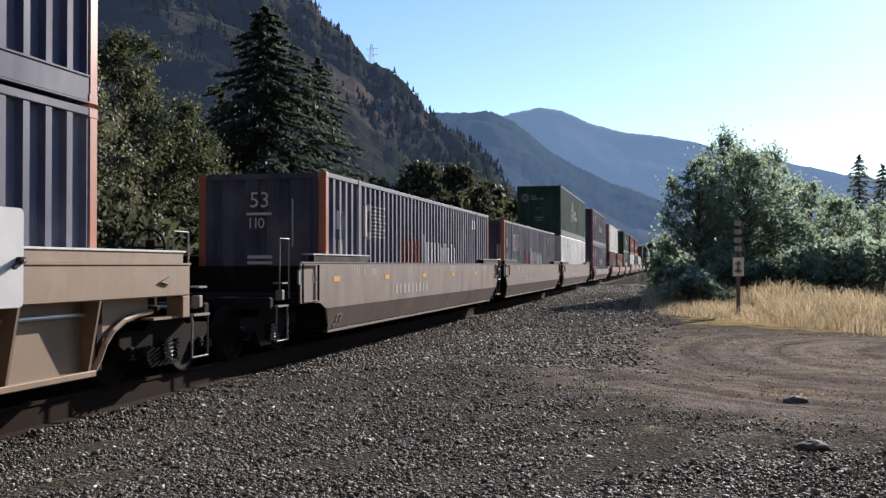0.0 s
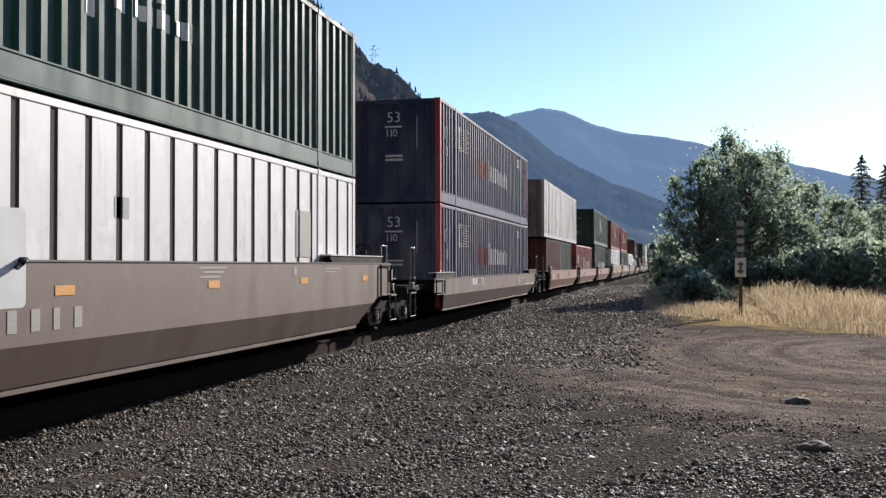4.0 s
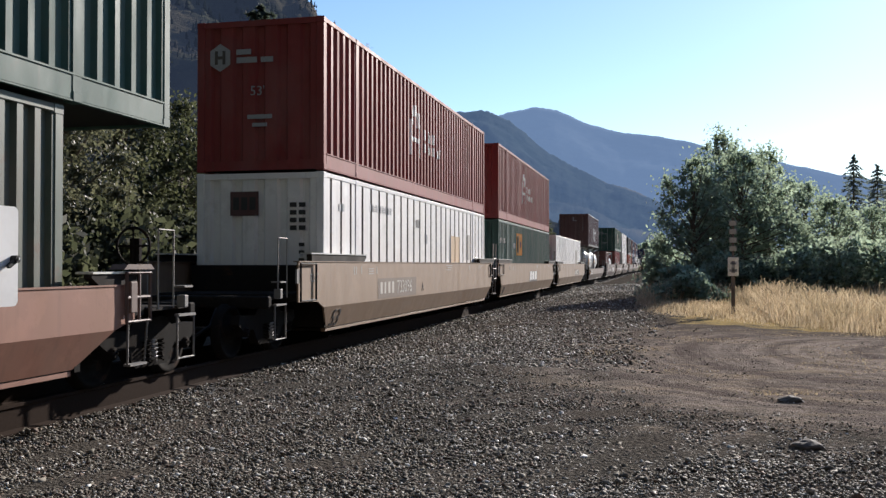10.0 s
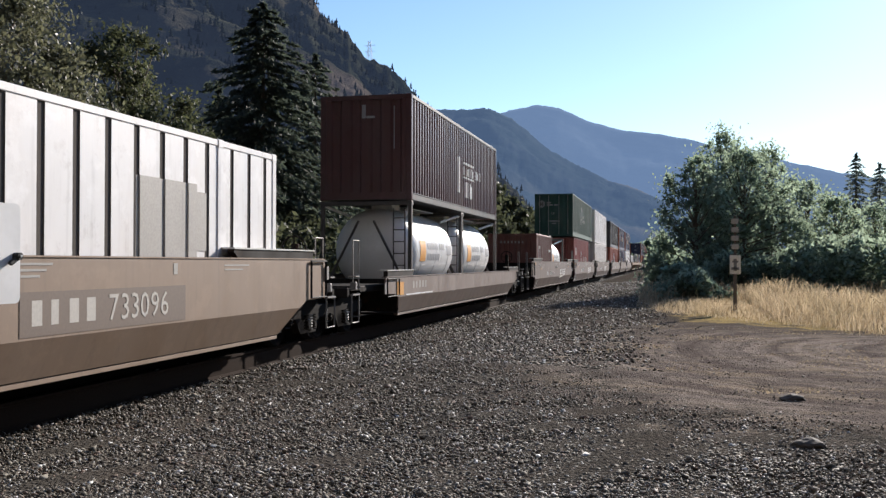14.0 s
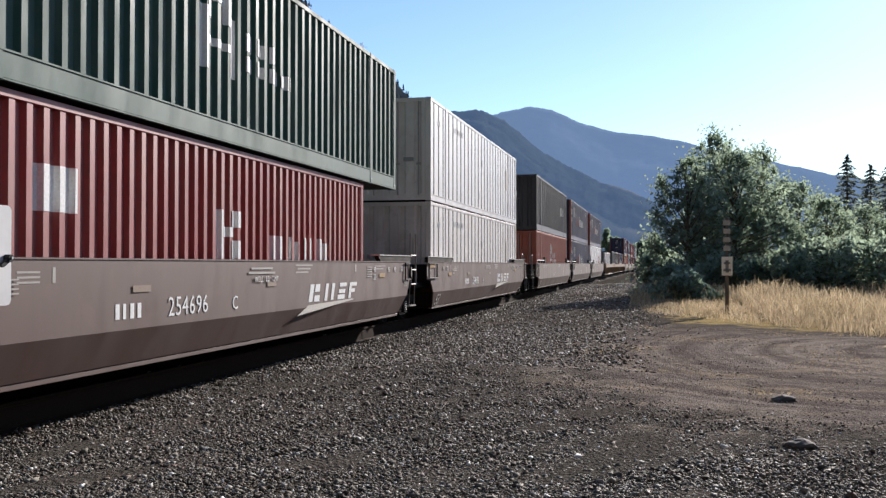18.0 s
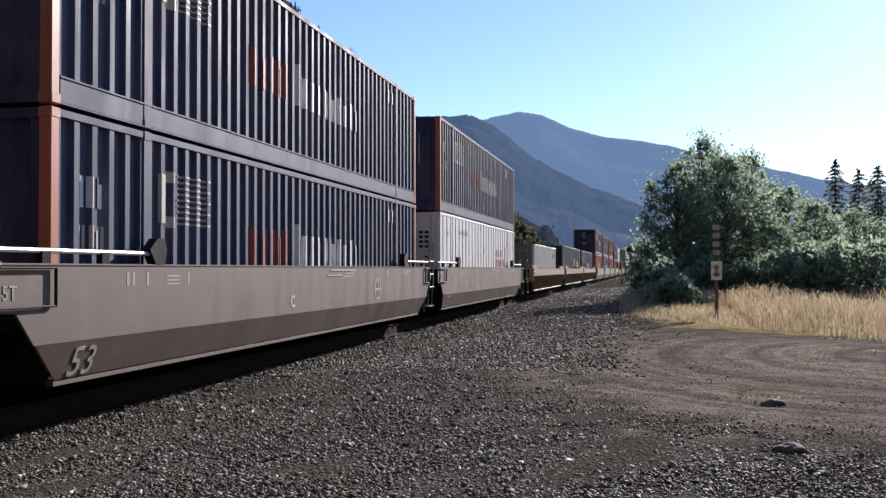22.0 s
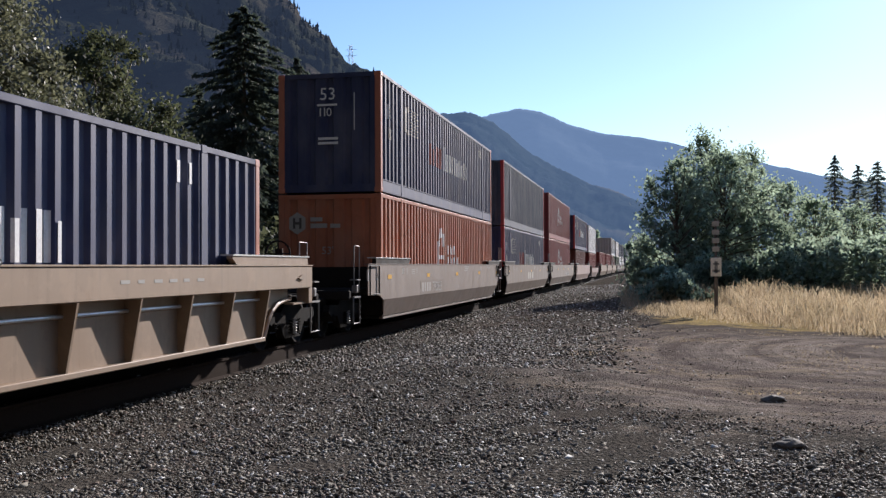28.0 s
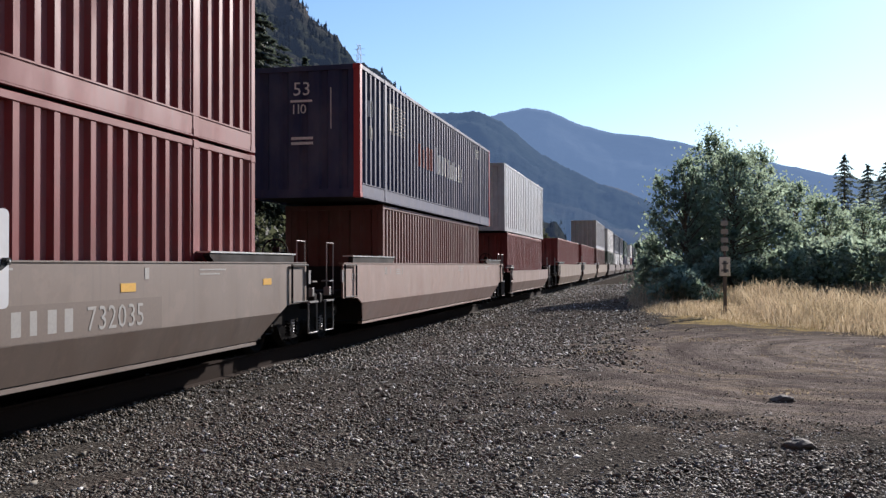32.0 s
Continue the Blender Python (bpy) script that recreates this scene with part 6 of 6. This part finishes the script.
# hills
def ridge_hill(name, d0, d1, stops, label, mat, rough, seed, rows=60, cols=300, trees=0, jag=0.35):
    """A wooded slope that rises from the valley floor to a skyline."""
    g = np.random.default_rng(seed)
    az = np.linspace(stops[0][0], stops[-1][0], cols)
    el = np.interp(az, [s[0] for s in stops], [s[1] for s in stops])
    el = el + np.array([jag * rough / d1 * 57.3 * noise.fractal(Vector((q * 0.9, seed, 0.5)), 0.8, 2.2, 5) for q in az])
    t = np.linspace(0, 1, rows)
    A, T = np.meshgrid(np.radians(az), t, indexing="ij")
    D = d0 + (d1 - d0) * T
    top = np.tan(np.radians(el))[:, None] * d1 + 1.65
    Z = top * T ** 0.85 - 2 * (1 - T)
    X, Y = D * np.sin(A), D * np.cos(A)
    N = np.array([[noise.fractal(Vector((p / d1 * 9, q / d1 * 9, seed)), 0.9, 2.1, 6) for p, q in zip(pr, qr)] for pr, qr in zip(X, Y)])
    Z = Z + N * rough * np.sin(np.pi * np.clip(T, 0, 1) * 0.93) + g.standard_normal(Z.shape) * rough * 0.02
    v = np.stack([X, Y, Z], -1).reshape(-1, 3)
    back = np.stack([X[:, -1] * 1.15, Y[:, -1] * 1.15, np.full(cols, -5.0)], -1)
    v = np.concatenate([v, back])
    i = (np.arange(cols - 1)[:, None] * rows + np.arange(rows - 1)[None]).ravel()
    f = np.stack([i, i + rows, i + rows + 1, i + 1], 1)
    j = np.arange(cols - 1)
    f = np.concatenate([f, np.stack([j * rows + rows - 1, (j + 1) * rows + rows - 1, cols * rows + j + 1, cols * rows + j], 1)])
    ob = soup(name, v, f, mat, label, "hill", "structure")
    if trees:
        k = g.integers(0, cols * rows, trees)
        k = np.concatenate([k, g.integers(0, cols, trees // 150) * rows + rows - 1])
        k = k[np.array([noise.noise(Vector((q[0] / d1 * 14, q[1] / d1 * 14, q[2] / d1 * 14))) for q in v[k]]) > 0.02]
        p = v[k] + g.standard_normal((len(k), 3)) * np.array([2.0, 2.0, 0.0])
        hh = np.minimum(g.lognormal(0, 0.4, len(k)), 1.9) * 0.0047 * d1
        n = 6
        ang = np.linspace(0, 2 * math.pi, n, endpoint=False)
        out = []
        for lay, (zr, rr, zt) in enumerate(((0.0, 0.24, 0.55), (0.35, 0.17, 0.8), (0.6, 0.10, 1.0))):
            ring = np.stack([np.cos(ang), np.sin(ang)], -1)[None] * (hh * rr)[:, None, None] * g.uniform(0.7, 1.3, (len(k), n, 1))
            ringv = np.concatenate([p[:, None, :2] + ring, np.broadcast_to((p[:, 2] + hh * zr)[:, None, None], (len(k), n, 1))], -1)
            tip = np.concatenate([p[:, :2], (p[:, 2] + hh * zt)[:, None]], -1)[:, None]
            out.append(np.concatenate([ringv, tip], 1))
        vv = np.concatenate(out).reshape(-1, 3)
        fan = np.array([(q, (q + 1) % n, n) for q in range(n)])
        ff = (fan[None] + (n + 1) * np.arange(len(vv) // (n + 1))[:, None, None]).reshape(-1, 3)
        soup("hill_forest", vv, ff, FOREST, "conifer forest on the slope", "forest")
    return ob


# each slope's emission paints in its blue haze
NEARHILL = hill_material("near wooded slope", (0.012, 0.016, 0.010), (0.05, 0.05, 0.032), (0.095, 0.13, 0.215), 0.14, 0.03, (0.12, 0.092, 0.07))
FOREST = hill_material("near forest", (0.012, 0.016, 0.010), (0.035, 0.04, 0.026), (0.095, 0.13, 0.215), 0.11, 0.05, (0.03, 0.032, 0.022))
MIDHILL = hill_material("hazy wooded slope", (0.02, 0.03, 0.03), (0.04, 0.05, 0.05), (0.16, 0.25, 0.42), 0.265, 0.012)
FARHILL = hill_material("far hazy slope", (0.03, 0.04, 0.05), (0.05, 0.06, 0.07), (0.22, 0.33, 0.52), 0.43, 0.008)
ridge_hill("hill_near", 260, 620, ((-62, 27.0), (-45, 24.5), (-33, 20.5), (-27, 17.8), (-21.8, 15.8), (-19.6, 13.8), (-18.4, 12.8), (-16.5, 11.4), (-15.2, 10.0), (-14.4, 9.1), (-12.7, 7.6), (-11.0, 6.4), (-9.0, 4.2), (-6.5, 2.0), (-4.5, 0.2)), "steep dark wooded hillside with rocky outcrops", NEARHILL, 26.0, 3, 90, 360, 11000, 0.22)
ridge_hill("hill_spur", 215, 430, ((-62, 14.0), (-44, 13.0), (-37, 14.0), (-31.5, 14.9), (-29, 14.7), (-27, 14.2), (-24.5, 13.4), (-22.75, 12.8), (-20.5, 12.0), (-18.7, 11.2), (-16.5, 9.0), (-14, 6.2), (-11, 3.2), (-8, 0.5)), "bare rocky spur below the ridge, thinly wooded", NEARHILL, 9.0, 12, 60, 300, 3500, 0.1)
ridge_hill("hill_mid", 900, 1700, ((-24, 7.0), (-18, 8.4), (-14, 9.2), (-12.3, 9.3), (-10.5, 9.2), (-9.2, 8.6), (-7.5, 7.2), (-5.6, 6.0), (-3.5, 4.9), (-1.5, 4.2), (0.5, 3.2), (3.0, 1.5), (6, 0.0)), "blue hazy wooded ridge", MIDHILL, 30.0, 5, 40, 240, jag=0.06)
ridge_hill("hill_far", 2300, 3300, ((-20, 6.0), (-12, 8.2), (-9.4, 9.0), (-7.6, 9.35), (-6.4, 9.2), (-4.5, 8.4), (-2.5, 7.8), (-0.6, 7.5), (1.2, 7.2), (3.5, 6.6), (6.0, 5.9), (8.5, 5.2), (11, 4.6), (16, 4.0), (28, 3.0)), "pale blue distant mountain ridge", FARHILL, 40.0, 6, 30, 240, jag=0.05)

# added out of view behind the camera, to darken faces turned that way
ridge_hill("sky_block_hill", 160, 420, ((60, 9.0), (85, 20.0), (110, 36.0), (140, 52.0), (200, 54.0), (250, 44.0), (298, 27.0)), "unseen slope added behind to cut the sky light", NEARHILL, 14.0, 9, 20, 120)

# a pylon on the near skyline
P = (-17.75, 13.0, 640.0)
PX, PY = P[2] * math.sin(radians(P[0])), P[2] * math.cos(radians(P[0]))
pyl = tagged(new("pylon"), "steel lattice power pylon on the ridge", "pylon")
pyl.location = (PX, PY, P[2] * math.tan(radians(11.9)))
s = Shape()
for a in (1, -1):
    for b in (1, -1):
        s.tube((a * 2.2, b * 2.2, -6), (a * 0.6, b * 0.6, 16), 0.14, 4)
for z in range(0, 16, 4):
    q = 2.2 - 1.6 * z / 22
    s.tube((-q, -q, z), (q, -q, z + 4), 0.08, 4).tube((q, -q, z), (-q, -q, z + 4), 0.08, 4)
part("mast", s, GREYMARK, pyl)
for z in (9, 13):
    part("cross_arm", Shape().tube((-4, 0, z), (4, 0, z), 0.13, 4), GREYMARK, pyl)

# sign post by the grass
sgn = tagged(new("sign_post"), "wooden post with a white sign and pale bands", "sign")
sgn.location = (2.16, 32.75, 0)
part("post", Shape().box(-0.06, 0.06, -0.06, 0.06, -0.05, 1.95, 0.01).box(-0.035, 0.035, -0.035, 0.035, 1.95, 3.2, 0.008), bark("weathered post wood", (0.19, 0.165, 0.15)), sgn)
plate = part("plate", Shape().box(-0.175, 0.175, -0.1, -0.085, 1.28, 1.9, 0.006), paint("sign white", (0.82, 0.82, 0.8), 0.5, 0.0, 0.3), sgn)
part("symbol", Shape().box(-0.05, 0.05, -0.106, -0.1, 1.38, 1.78).box(-0.12, 0.12, -0.106, -0.1, 1.42, 1.5).box(-0.1, 0.1, -0.106, -0.1, 1.66, 1.72), GREYMARK, plate)
for i in range(4):
    part("band", Shape().box(-0.115, 0.115, -0.06, -0.036, 2.1 + i * 0.28, 2.27 + i * 0.28, 0.004), GALV, sgn)

# white equipment box on a post close by
ba = radians(-37.3)
bd = 3.0
case = tagged(new("equipment_box"), "white painted metal equipment box on a post, black latch", "box")
case.matrix_basis = Matrix.Translation((bd * math.sin(ba), bd * math.cos(ba), 0)) @ Matrix.Rotation(radians(87), 4, "Z")
BOXWHITE = paint("box white", (0.78, 0.78, 0.77), 0.4, 0.0, 0.12, (0.5, 0.48, 0.45))
outline = []
for cx, cz, a0 in ((-0.018, 1.8, 0), (-0.302, 1.8, 90), (-0.302, 1.55, 180), (-0.018, 1.55, 270)):
    outline += [(cx + 0.018 * math.cos(radians(a0 + 18 * i)), cz + 0.018 * math.sin(radians(a0 + 18 * i))) for i in range(6)]
m = Shape().prism(outline, 1, 0.0, 0.12).mesh("body")
part("body", m, BOXWHITE, case)
latch = part("latch", Shape().tube((-0.022, 0.0, 1.667), (-0.022, -0.02, 1.667), 0.011, 12).prism([(-0.058, 1.648), (-0.05, 1.641), (-0.016, 1.661), (-0.02, 1.674)], 1, -0.017, -0.006), BLACK, case)
part("keyhole", Shape().tube((-0.021, -0.02, 1.668), (-0.021, -0.023, 1.668), 0.004, 8), GALV, latch)
part("post", Shape().tube((-0.18, 0.09, -0.05), (-0.18, 0.09, 1.54), 0.03, 12), GALV, case)


def motions():
    """The train rolls past."""
    for ob, u, z in MOVERS:
        walk(ob, [(t, pose(TRACK_X, u - gone(t), z)) for t in (0, 2, 4, 6, 8, 10, 12, 14, 16, 18, 20, 22, 24, 26, 28, 30, 32)])
    for w in SPIN:
        hub = w.matrix_basis.translation.copy()
        car = w.parent.parent
        u = next(q for ob, q, _ in MOVERS if ob is car) + w.parent.matrix_basis.translation.y
        rows = [k for k in range(0, 32 * FPS + 1) if -6 < u - gone(k / FPS) < 42]
        if rows:
            turn = {k: Matrix.Translation(hub) @ Matrix.Rotation((gone(k / FPS) - gone(rows[0] / FPS)) / 0.42, 4, "X") for k in rows}
            ends = [(0, turn[rows[0]])] * (rows[0] > 0), [(32, turn[rows[-1]])] * (rows[-1] < 32 * FPS)
            walk(w, [*ends[0], *((k / FPS, turn[k]) for k in rows), *ends[1]])


motions()
